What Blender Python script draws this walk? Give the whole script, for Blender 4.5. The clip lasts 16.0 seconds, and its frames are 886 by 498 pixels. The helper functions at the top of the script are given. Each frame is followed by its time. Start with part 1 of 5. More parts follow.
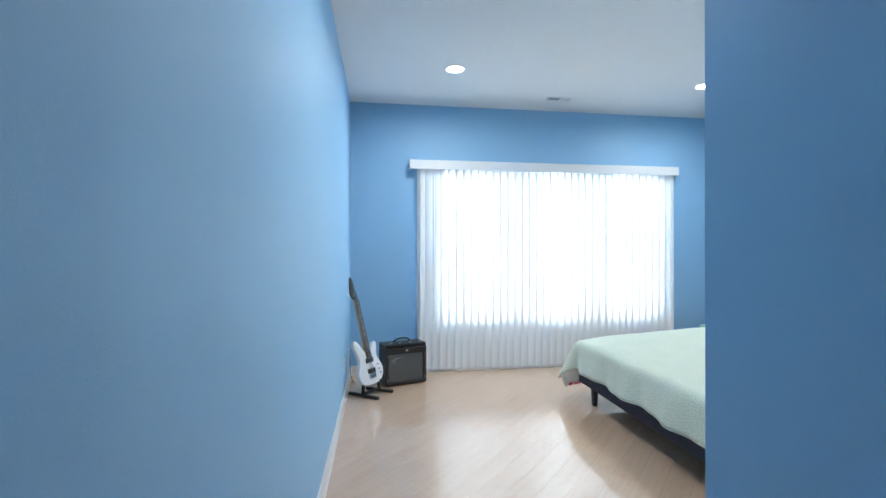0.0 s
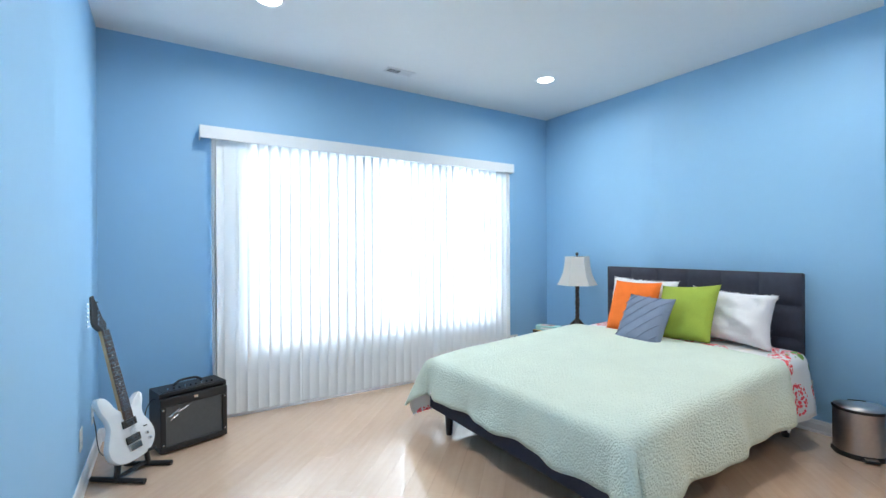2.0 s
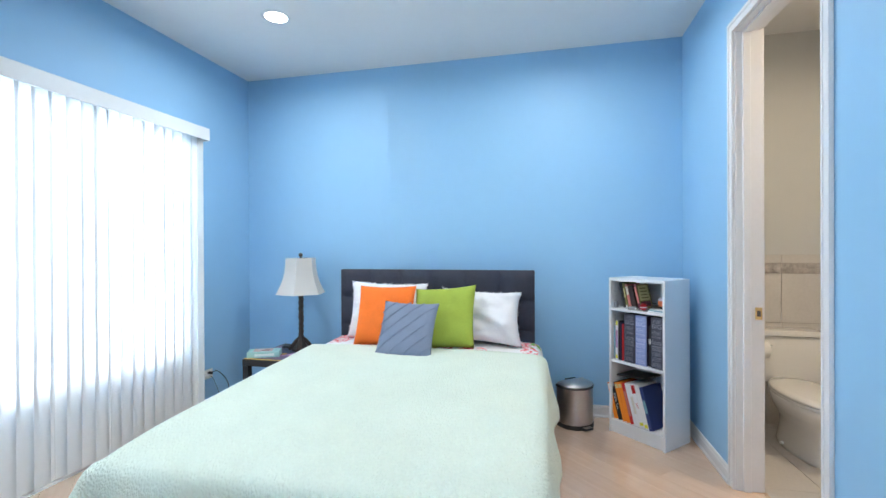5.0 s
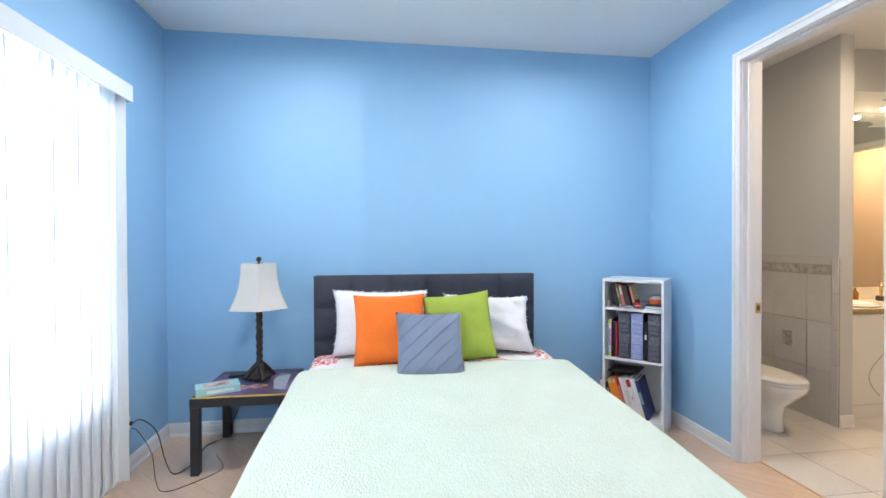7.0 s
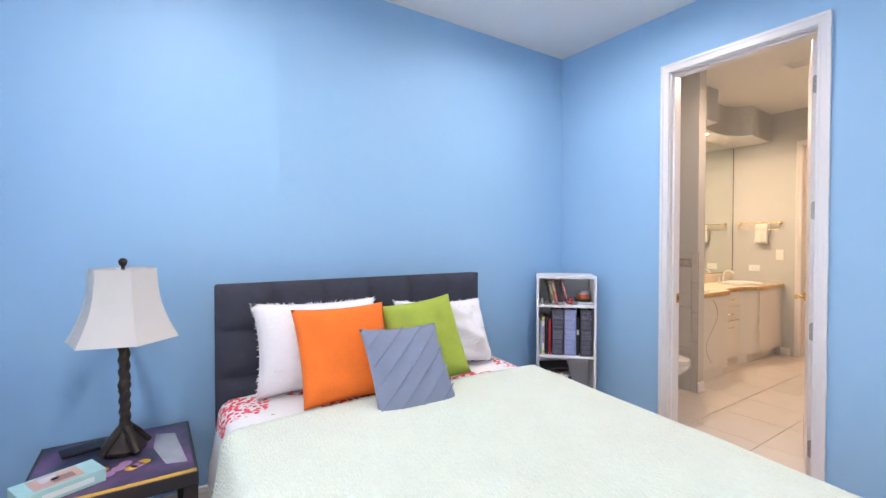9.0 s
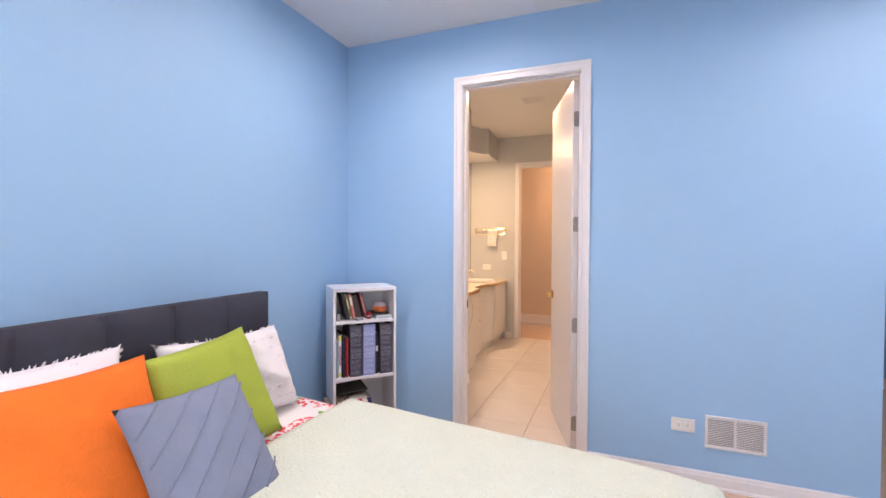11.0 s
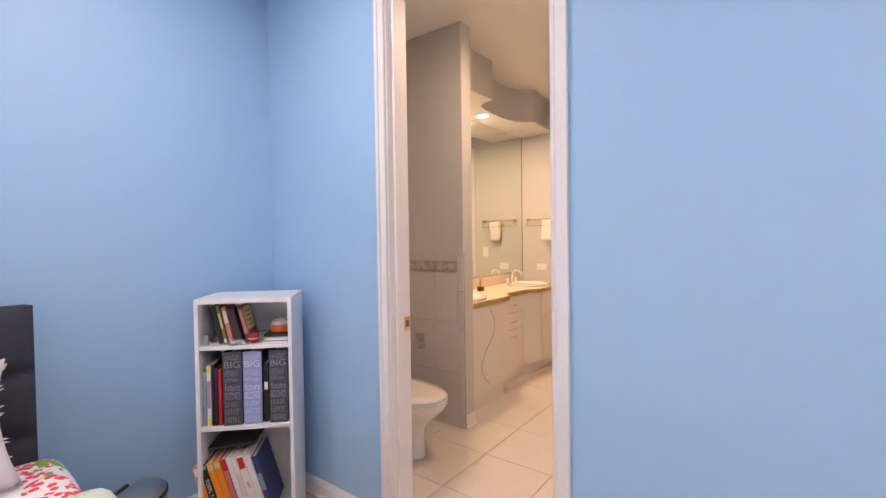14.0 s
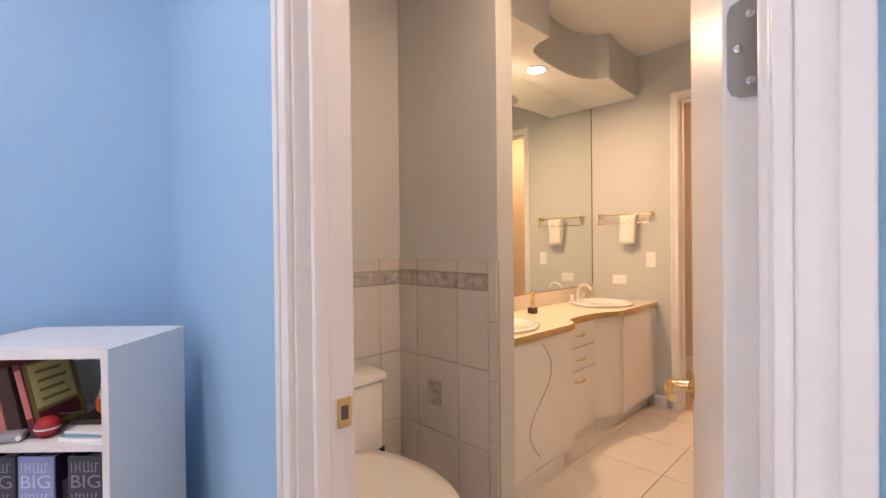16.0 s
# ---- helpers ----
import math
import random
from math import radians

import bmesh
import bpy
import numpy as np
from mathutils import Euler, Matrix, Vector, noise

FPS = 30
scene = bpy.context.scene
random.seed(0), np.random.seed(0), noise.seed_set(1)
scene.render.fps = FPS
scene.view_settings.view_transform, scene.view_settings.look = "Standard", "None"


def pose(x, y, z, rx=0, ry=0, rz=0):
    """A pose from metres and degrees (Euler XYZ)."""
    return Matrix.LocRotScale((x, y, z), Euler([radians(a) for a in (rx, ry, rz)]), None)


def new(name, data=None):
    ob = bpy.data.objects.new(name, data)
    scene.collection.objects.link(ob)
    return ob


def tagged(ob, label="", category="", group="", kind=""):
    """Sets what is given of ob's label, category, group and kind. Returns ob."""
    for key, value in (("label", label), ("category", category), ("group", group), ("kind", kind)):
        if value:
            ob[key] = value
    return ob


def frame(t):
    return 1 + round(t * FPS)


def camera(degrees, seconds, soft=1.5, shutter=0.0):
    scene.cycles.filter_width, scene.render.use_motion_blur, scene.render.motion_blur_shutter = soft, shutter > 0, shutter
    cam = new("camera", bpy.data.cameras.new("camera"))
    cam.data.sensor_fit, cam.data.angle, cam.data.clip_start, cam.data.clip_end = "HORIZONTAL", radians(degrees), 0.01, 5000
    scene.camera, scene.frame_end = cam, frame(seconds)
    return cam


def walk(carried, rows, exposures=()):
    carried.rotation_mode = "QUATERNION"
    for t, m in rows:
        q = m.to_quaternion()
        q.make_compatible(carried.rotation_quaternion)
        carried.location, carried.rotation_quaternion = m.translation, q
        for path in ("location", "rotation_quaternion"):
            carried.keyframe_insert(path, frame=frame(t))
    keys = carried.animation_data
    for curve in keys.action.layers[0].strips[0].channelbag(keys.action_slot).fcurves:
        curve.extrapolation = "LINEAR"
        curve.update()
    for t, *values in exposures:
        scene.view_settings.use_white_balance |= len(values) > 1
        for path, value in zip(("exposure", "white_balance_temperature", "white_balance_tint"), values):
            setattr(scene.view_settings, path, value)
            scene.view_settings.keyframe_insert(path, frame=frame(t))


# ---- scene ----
cam = camera(90.4, 16.0)
PATH = [
    (0.0, -0.086, -0.055, 1.250, -8.23, 0.13, 0.00),
    (0.5, -0.042, 0.243, 1.242, -12.02, 0.18, 0.16),
    (1.0, -0.009, 0.492, 1.253, -16.94, 0.12, 0.30),
    (1.5, 0.009, 0.660, 1.256, -23.74, 0.17, 0.45),
    (2.0, 0.006, 0.772, 1.264, -32.24, -0.08, 0.32),
    (2.5, 0.060, 0.899, 1.267, -39.05, -0.24, 0.37),
    (3.0, 0.105, 1.050, 1.271, -46.37, -0.24, 0.35),
    (3.5, 0.138, 1.237, 1.263, -54.99, -0.12, 0.20),
    (4.0, 0.225, 1.405, 1.242, -63.18, 0.03, 0.35),
    (4.5, 0.279, 1.623, 1.246, -70.45, -0.04, 0.31),
    (7.0, 0.558, 3.006, 1.291, -97.82, -0.61, 0.22),
    (7.5, 0.657, 3.283, 1.298, -103.36, -0.58, 0.06),
    (8.0, 0.882, 3.494, 1.282, -110.09, -0.66, 0.02),
    (10.5, 1.808, 3.750, 1.328, -147.31, -1.36, -0.20),
    (11.0, 1.905, 3.674, 1.348, -158.25, -1.25, -0.20),
    (11.5, 1.873, 3.520, 1.336, -167.73, -1.30, -0.00),
    (12.0, 1.752, 3.328, 1.333, -167.20, -1.50, 0.20),
    (12.5, 1.640, 3.084, 1.310, -161.09, -1.75, 0.40),
    (13.0, 1.490, 2.839, 1.270, -153.41, -1.20, 0.60),
    (13.5, 1.463, 2.599, 1.265, -147.56, -1.00, 0.80),
    (14.0, 1.536, 2.296, 1.288, -142.84, -1.30, 0.80),
    (14.5, 1.615, 2.026, 1.304, -137.49, -1.30, 0.90),
    (15.0, 1.766, 1.763, 1.290, -135.32, -0.90, 0.80),
    (15.5, 1.920, 1.535, 1.255, -134.86, -0.32, 0.60),
    (16.0, 2.060, 1.322, 1.257, -134.68, -0.43, 0.60),
]
walk(cam, [(t, pose(x, y, z, 90 + pitch, roll, yaw)) for t, x, y, z, yaw, pitch, roll in PATH],
     exposures=[(0.0, 0.48, 6050, 4), (1.5, 0.48, 6200, 5), (2.5, 0.66, 6000, 4), (4.5, 0.69, 6050, 5), (7.0, 0.79, 6250, 10), (10.5, 0.70, 7000, 27), (12.5, 0.63, 7600, 32), (16.0, 0.58, 7300, 27)])

# ---- daylight and lamps ----
world = bpy.data.worlds.new("sky")
scene.world = world
world.use_nodes = True
sky = world.node_tree.nodes.new("ShaderNodeTexSky")
sky.sky_type, sky.sun_disc = "NISHITA", False
sky.sun_elevation, sky.sun_rotation = radians(50), radians(180)
world.node_tree.nodes["Background"].inputs[1].default_value = 0.12
world.node_tree.links.new(sky.outputs[0], world.node_tree.nodes["Background"].inputs[0])

WINDOW_W, CAN_W, BATH_W, SINK_W, HALL_W, CORR_W = 430, 9, 12, 16, 11, 5


def area_lamp(name, m, sx, sy, power, color, disk=False, spread=180):
    data = bpy.data.lights.new(name, "AREA")
    data.shape, data.size, data.size_y = ("ELLIPSE" if disk else "RECTANGLE"), sx, sy
    data.energy, data.color, data.spread = power, color, radians(spread)
    ob = new(name, data)
    ob.matrix_basis = m
    return ob


area_lamp("window_daylight", pose(1.76, 4.66, 1.27, -90, 0, 0), 2.6, 1.65, WINDOW_W, (0.90, 0.96, 1.0))

# ---- materials ----


def srgb(r, g, b):
    return tuple((c / 255 / 12.92 if c < 10 else ((c / 255 + 0.055) / 1.055) ** 2.4) for c in (r, g, b))


def mat(name, color, rough=0.5, metal=0.0, var=0.06, scale=3.0, bump=0.0, bscale=200.0, rvar=0.1, rand=0.0, coat=0.0, spec=0.5):
    """A painted, cloth or metal surface with two scales of variation and a fine relief."""
    m = bpy.data.materials.new(name)
    m.use_nodes = True
    nt, ns = m.node_tree, m.node_tree.nodes
    b = ns["Principled BSDF"]
    co = ns.new("ShaderNodeTexCoord")
    n1 = ns.new("ShaderNodeTexNoise")
    n1.inputs["Scale"].default_value, n1.inputs["Detail"].default_value = scale, 6
    n2 = ns.new("ShaderNodeTexNoise")
    n2.inputs["Scale"].default_value, n2.inputs["Detail"].default_value = scale * 12, 3
    for n in (n1, n2):
        nt.links.new(co.outputs["Object"], n.inputs["Vector"])
    add = ns.new("ShaderNodeMath")
    add.operation = "ADD"
    nt.links.new(n1.outputs["Fac"], add.inputs[0])
    nt.links.new(n2.outputs["Fac"], add.inputs[1])
    mr = ns.new("ShaderNodeMapRange")
    mr.inputs["From Min"].default_value, mr.inputs["From Max"].default_value = 0.6, 1.4
    mr.inputs["To Min"].default_value, mr.inputs["To Max"].default_value = 1 - var, 1 + var
    nt.links.new(add.outputs[0], mr.inputs["Value"])
    hsv = ns.new("ShaderNodeHueSaturation")
    hsv.inputs["Color"].default_value = (*color, 1)
    val = mr.outputs["Result"]
    if rand:
        oi = ns.new("ShaderNodeObjectInfo")
        r2 = ns.new("ShaderNodeMapRange")
        r2.inputs["To Min"].default_value, r2.inputs["To Max"].default_value = 1 - rand, 1 + rand
        nt.links.new(oi.outputs["Random"], r2.inputs["Value"])
        mul = ns.new("ShaderNodeMath")
        mul.operation = "MULTIPLY"
        nt.links.new(val, mul.inputs[0])
        nt.links.new(r2.outputs["Result"], mul.inputs[1])
        val = mul.outputs[0]
    nt.links.new(val, hsv.inputs["Value"])
    nt.links.new(hsv.outputs["Color"], b.inputs["Base Color"])
    b.inputs["Metallic"].default_value = metal
    b.inputs["Specular IOR Level"].default_value = spec
    b.inputs["Coat Weight"].default_value = coat
    rr = ns.new("ShaderNodeMapRange")
    rr.inputs["To Min"].default_value, rr.inputs["To Max"].default_value = max(0.02, rough * (1 - rvar)), min(1, rough * (1 + rvar))
    nt.links.new(n1.outputs["Fac"], rr.inputs["Value"])
    nt.links.new(rr.outputs["Result"], b.inputs["Roughness"])
    if bump:
        n3 = ns.new("ShaderNodeTexNoise")
        n3.inputs["Scale"].default_value, n3.inputs["Detail"].default_value = bscale, 2
        nt.links.new(co.outputs["Object"], n3.inputs["Vector"])
        bp = ns.new("ShaderNodeBump")
        bp.inputs["Strength"].default_value, bp.inputs["Distance"].default_value = bump, 0.002
        nt.links.new(n3.outputs["Fac"], bp.inputs["Height"])
        nt.links.new(bp.outputs["Normal"], b.inputs["Normal"])
    return m


def glow(name, color, strength):
    m = bpy.data.materials.new(name)
    m.use_nodes = True
    b = m.node_tree.nodes["Principled BSDF"]
    b.inputs["Base Color"].default_value = (0.9, 0.9, 0.9, 1)
    b.inputs["Emission Color"].default_value, b.inputs["Emission Strength"].default_value = (*color, 1), strength
    return m


def wood_floor():
    """Pale maple laminate: long grain, board-to-board tone, satin finish."""
    m = mat("maple_laminate", (0.60, 0.44, 0.31), 0.11, var=0.04, scale=2.0, rand=0.03, coat=0.75)
    nt, ns = m.node_tree, m.node_tree.nodes
    b, hsv = ns["Principled BSDF"], [n for n in ns if n.type == "HUE_SAT"][0]
    co = [n for n in ns if n.type == "TEX_COORD"][0]
    mp = ns.new("ShaderNodeMapping")
    mp.inputs["Scale"].default_value = (1.2, 22, 22)
    nt.links.new(co.outputs["Object"], mp.inputs["Vector"])
    oi = ns.new("ShaderNodeObjectInfo")
    nz = ns.new("ShaderNodeTexNoise")
    nz.noise_dimensions = "4D"
    nz.inputs["Scale"].default_value, nz.inputs["Detail"].default_value = 1.6, 8
    mw = ns.new("ShaderNodeMath")
    mw.operation = "MULTIPLY"
    mw.inputs[1].default_value = 50
    nt.links.new(oi.outputs["Random"], mw.inputs[0])
    nt.links.new(mw.outputs[0], nz.inputs["W"])
    nt.links.new(mp.outputs["Vector"], nz.inputs["Vector"])
    ramp = ns.new("ShaderNodeValToRGB")
    ramp.color_ramp.elements[0].position, ramp.color_ramp.elements[0].color = 0.3, (0.625, 0.435, 0.31, 1)
    ramp.color_ramp.elements[1].position, ramp.color_ramp.elements[1].color = 0.7, (0.675, 0.48, 0.35, 1)
    nt.links.new(nz.outputs["Fac"], ramp.inputs["Fac"])
    nt.links.new(ramp.outputs["Color"], hsv.inputs["Color"])
    return m


def translucent(name, color, amount, rough=0.6):
    m = bpy.data.materials.new(name)
    m.use_nodes = True
    nt, ns = m.node_tree, m.node_tree.nodes
    b = ns["Principled BSDF"]
    b.inputs["Base Color"].default_value, b.inputs["Roughness"].default_value = (*color, 1), rough
    tr = ns.new("ShaderNodeBsdfTranslucent")
    tr.inputs["Color"].default_value = (*color, 1)
    co = ns.new("ShaderNodeTexCoord")
    nz = ns.new("ShaderNodeTexNoise")
    nz.inputs["Scale"].default_value, nz.inputs["Detail"].default_value = 60, 4
    nt.links.new(co.outputs["Object"], nz.inputs["Vector"])
    bp = ns.new("ShaderNodeBump")
    bp.inputs["Strength"].default_value, bp.inputs["Distance"].default_value = 0.15, 0.002
    nt.links.new(nz.outputs["Fac"], bp.inputs["Height"])
    nt.links.new(bp.outputs["Normal"], b.inputs["Normal"])
    mix = ns.new("ShaderNodeMixShader")
    mix.inputs[0].default_value = amount
    nt.links.new(b.outputs[0], mix.inputs[1])
    nt.links.new(tr.outputs[0], mix.inputs[2])
    nt.links.new(mix.outputs[0], ns["Material Output"].inputs["Surface"])
    return m


def quilt_mat():
    """Matelasse cotton: rows of small puckered waves."""
    m = mat("mint_matelasse", (0.69, 0.755, 0.655), 0.9, var=0.05, scale=6, spec=0.2)
    nt, ns = m.node_tree, m.node_tree.nodes
    b = ns["Principled BSDF"]
    co = [n for n in ns if n.type == "TEX_COORD"][0]
    mp = ns.new("ShaderNodeMapping")
    mp.inputs["Rotation"].default_value = (0.3, 0.2, 0.6)
    mp.inputs["Scale"].default_value = (1, 1.9, 1.3)
    nt.links.new(co.outputs["Object"], mp.inputs["Vector"])
    vo = ns.new("ShaderNodeTexVoronoi")
    vo.feature = "SMOOTH_F1"
    vo.inputs["Scale"].default_value, vo.inputs["Randomness"].default_value = 80, 0.8
    nt.links.new(mp.outputs["Vector"], vo.inputs["Vector"])
    nz = ns.new("ShaderNodeTexNoise")
    nz.inputs["Scale"].default_value = 420
    nt.links.new(co.outputs["Object"], nz.inputs["Vector"])
    ad = ns.new("ShaderNodeMath")
    ad.operation = "MULTIPLY_ADD"
    ad.inputs[1].default_value = 0.15
    nt.links.new(nz.outputs["Fac"], ad.inputs[0])
    nt.links.new(vo.outputs["Distance"], ad.inputs[2])
    bp = ns.new("ShaderNodeBump")
    bp.inputs["Strength"].default_value, bp.inputs["Distance"].default_value = 0.8, 0.010
    bp.invert = True
    nt.links.new(ad.outputs[0], bp.inputs["Height"])
    nt.links.new(bp.outputs["Normal"], b.inputs["Normal"])
    return m


def floral_mat():
    """White cotton printed with coral blossom clusters and green leaves."""
    m = mat("floral_cotton", (0.82, 0.82, 0.82), 0.85, var=0.03, scale=8, spec=0.2, bump=0.3, bscale=500)
    nt, ns = m.node_tree, m.node_tree.nodes
    b, hsv = ns["Principled BSDF"], [n for n in ns if n.type == "HUE_SAT"][0]
    co = [n for n in ns if n.type == "TEX_COORD"][0]

    def blobs(scale, off, size, fine, cut):
        mp = ns.new("ShaderNodeMapping")
        mp.inputs["Location"].default_value = off
        nt.links.new(co.outputs["Object"], mp.inputs["Vector"])
        big = ns.new("ShaderNodeTexVoronoi")
        big.inputs["Scale"].default_value = scale
        nt.links.new(mp.outputs["Vector"], big.inputs["Vector"])
        lt = ns.new("ShaderNodeMath")
        lt.operation = "LESS_THAN"
        lt.inputs[1].default_value = size
        nt.links.new(big.outputs["Distance"], lt.inputs[0])
        small = ns.new("ShaderNodeTexVoronoi")
        small.inputs["Scale"].default_value = fine
        nt.links.new(mp.outputs["Vector"], small.inputs["Vector"])
        l2 = ns.new("ShaderNodeMath")
        l2.operation = "LESS_THAN"
        l2.inputs[1].default_value = cut
        nt.links.new(small.outputs["Distance"], l2.inputs[0])
        mu = ns.new("ShaderNodeMath")
        mu.operation = "MULTIPLY"
        nt.links.new(lt.outputs[0], mu.inputs[0])
        nt.links.new(l2.outputs[0], mu.inputs[1])
        return mu.outputs[0]

    prev = None
    for scale, off, size, fine, cut, col in ((4.2, (0.1, 0.35, 0.2), 0.50, 48, 0.52, (0.85, 0.10, 0.13)), (5.5, (0.63, 0.1, 0.4), 0.24, 22, 0.48, (0.22, 0.42, 0.10))):
        mx = ns.new("ShaderNodeMix")
        mx.data_type = "RGBA"
        nt.links.new(blobs(scale, off, size, fine, cut), mx.inputs["Factor"])
        if prev:
            nt.links.new(prev, mx.inputs["A"])
        else:
            mx.inputs["A"].default_value = (0.82, 0.82, 0.82, 1)
        mx.inputs["B"].default_value = (*col, 1)
        prev = mx.outputs["Result"]
    nt.links.new(prev, hsv.inputs["Color"])
    return m


def steel_mat():
    m = mat("brushed_steel", (0.55, 0.50, 0.47), 0.3, metal=1.0, var=0.08, scale=4)
    return m


def tile_mat(name, color, rough):
    return mat(name, color, rough, var=0.06, scale=5, rand=0.03, coat=0.3)


def table_print():
    """Hand-painted table top: dark plum and slate patches, yellow border on the front edge comes as a part."""
    m = mat("painted_top", (0.1, 0.08, 0.14), 0.35, var=0.1, scale=5)
    nt, ns = m.node_tree, m.node_tree.nodes
    hsv = [n for n in ns if n.type == "HUE_SAT"][0]
    co = [n for n in ns if n.type == "TEX_COORD"][0]
    vo = ns.new("ShaderNodeTexNoise")
    vo.inputs["Scale"].default_value, vo.inputs["Detail"].default_value = 5, 3
    nt.links.new(co.outputs["Object"], vo.inputs["Vector"])
    ramp = ns.new("ShaderNodeValToRGB")
    e = ramp.color_ramp.elements
    e[0].position, e[0].color = 0.40, (0.045, 0.045, 0.085, 1)
    e[1].position, e[1].color = 0.62, (0.20, 0.09, 0.22, 1)
    nt.links.new(vo.outputs["Fac"], ramp.inputs["Fac"])
    nt.links.new(ramp.outputs["Color"], hsv.inputs["Color"])
    return m


BLUE = mat("blue_wall_paint", (0.32, 0.55, 0.80), 0.55, var=0.012, scale=1.2, bump=0.12, bscale=260, spec=0.4)
CEIL = mat("white_ceiling_paint", (0.80, 0.80, 0.81), 0.8, var=0.012, scale=1.5, bump=0.15, bscale=200)
TRIM = mat("white_trim_paint", (0.80, 0.78, 0.79), 0.32, var=0.02, scale=4, bump=0.05, bscale=120)
BATHWALL = mat("grey_bath_paint", (0.56, 0.57, 0.58), 0.5, var=0.015, scale=1.5, bump=0.12, bscale=260)
HALLWALL = mat("cream_hall_paint", (0.74, 0.62, 0.50), 0.5, var=0.015, scale=1.5, bump=0.12, bscale=260)
FLOOR = wood_floor()
SUB = mat("dark_joint", (0.52, 0.37, 0.26), 0.6)
GROUT = mat("grey_grout", (0.36, 0.33, 0.31), 0.9, var=0.1, scale=20)
FTILE = tile_mat("floor_tile_glaze", (0.66, 0.62, 0.59), 0.16)
WTILE = tile_mat("wall_tile_glaze", (0.62, 0.60, 0.59), 0.18)
BORDER = mat("relief_border_glaze", (0.42, 0.39, 0.38), 0.3, var=0.65, scale=26, bump=0.8, bscale=60)
VINYL = translucent("blind_vane", (0.84, 0.87, 0.90), 0.036)
VALANCE = mat("white_valance", (0.78, 0.80, 0.83), 0.35, var=0.015, scale=3)
ALU = mat("white_window_frame", (0.75, 0.76, 0.78), 0.4)
NAVY = mat("charcoal_upholstery", (0.050, 0.053, 0.075), 0.85, var=0.15, scale=30, bump=0.6, bscale=700, spec=0.25)
BLACKP = mat("black_plastic", (0.018, 0.018, 0.02), 0.45, var=0.1, bump=0.2, bscale=400)
BLACKW = mat("black_painted_wood", (0.022, 0.023, 0.03), 0.4, var=0.15, scale=10)
QUILT = quilt_mat()
FLORAL = floral_mat()
MATTRESS = mat("white_ticking", (0.78, 0.78, 0.78), 0.9)
ORANGE = mat("orange_suede", (0.88, 0.19, 0.03), 0.9, var=0.09, scale=14, bump=0.3, bscale=400, spec=0.2)
GREEN = mat("lime_linen", (0.36, 0.45, 0.07), 0.85, var=0.08, scale=10, bump=0.6, bscale=600, spec=0.2)
GREYP = mat("blue_grey_cotton", (0.22, 0.26, 0.36), 0.85, var=0.06, scale=12, bump=0.4, bscale=500, spec=0.2)
WHITEP = mat("white_cotton", (0.82, 0.80, 0.82), 0.9, var=0.03, scale=8, bump=0.5, bscale=90, spec=0.2)
SHADE = translucent("cream_shade", (0.83, 0.80, 0.77), 0.35, 0.8)
BRONZE = mat("dark_bronze", (0.055, 0.040, 0.033), 0.4, metal=0.5, var=0.4, scale=25, bump=0.5, bscale=80)
WHITELAM = mat("white_laminate", (0.79, 0.80, 0.83), 0.35, var=0.015, scale=4)
STEEL = steel_mat()
GUITARW = mat("gloss_white_lacquer", (0.80, 0.81, 0.83), 0.12, var=0.02, coat=0.5)
ROSEW = mat("rosewood", (0.07, 0.045, 0.035), 0.5, var=0.2, scale=20)
CHROME = mat("chrome", (0.75, 0.75, 0.76), 0.15, metal=1.0)
GREYCLOTH = mat("grey_grille_cloth", (0.105, 0.105, 0.105), 0.8, var=0.12, scale=40, bump=0.8, bscale=600)
BRASS = mat("polished_brass", (0.80, 0.58, 0.27), 0.18, metal=1.0, var=0.1)
NICKEL = mat("satin_nickel", (0.42, 0.41, 0.39), 0.35, metal=1.0)
PORCELAIN = mat("white_porcelain", (0.80, 0.79, 0.78), 0.07, var=0.01, coat=0.4)
CAB = mat("white_thermofoil", (0.78, 0.76, 0.74), 0.25, var=0.02, scale=4)
COUNTER = mat("almond_laminate", (0.74, 0.66, 0.54), 0.22, var=0.03, scale=12)
BRASSEDGE = mat("brass_counter_edge", (0.70, 0.50, 0.24), 0.25, metal=0.9, var=0.12)
TOWEL = mat("white_terry", (0.82, 0.80, 0.78), 0.95, bump=0.9, bscale=350)
# near-black stands in for shade inside slots and holes; also the mirror edge
SEAM = mat("dark_gap", (0.10, 0.09, 0.09), 0.7)
TABLETOP = table_print()
YELLOW = mat("mustard_paint", (0.62, 0.36, 0.05), 0.45, var=0.12, scale=12)
GREYPAINT = mat("grey_paint_patch", (0.35, 0.37, 0.41), 0.5, var=0.2, scale=15)
LILAC = mat("lilac_paint", (0.45, 0.26, 0.44), 0.5, var=0.15, scale=15)
CABLE = mat("black_cable", (0.02, 0.02, 0.02), 0.5)
VENTW = mat("white_vent_enamel", (0.76, 0.76, 0.78), 0.4)
VENTD = mat("vent_shadow", (0.16, 0.17, 0.18), 0.8)
PLATE = mat("white_plate", (0.82, 0.82, 0.82), 0.3)
CANGLOW = glow("can_lens", (1.0, 0.96, 0.90), 9.0)
BATHGLOW = glow("frosted_bowl", (1.0, 0.86, 0.66), 6.0)
MIRROR = mat("mirror_silver", (0.86, 0.90, 0.86), 0.015, metal=1.0, var=0.0, rvar=0.0)
GLASS = bpy.data.materials.new("window_glass")
GLASS.use_nodes = True
_g = GLASS.node_tree.nodes["Principled BSDF"]
_g.inputs["Transmission Weight"].default_value, _g.inputs["Roughness"].default_value, _g.inputs["IOR"].default_value = 1.0, 0.0, 1.05


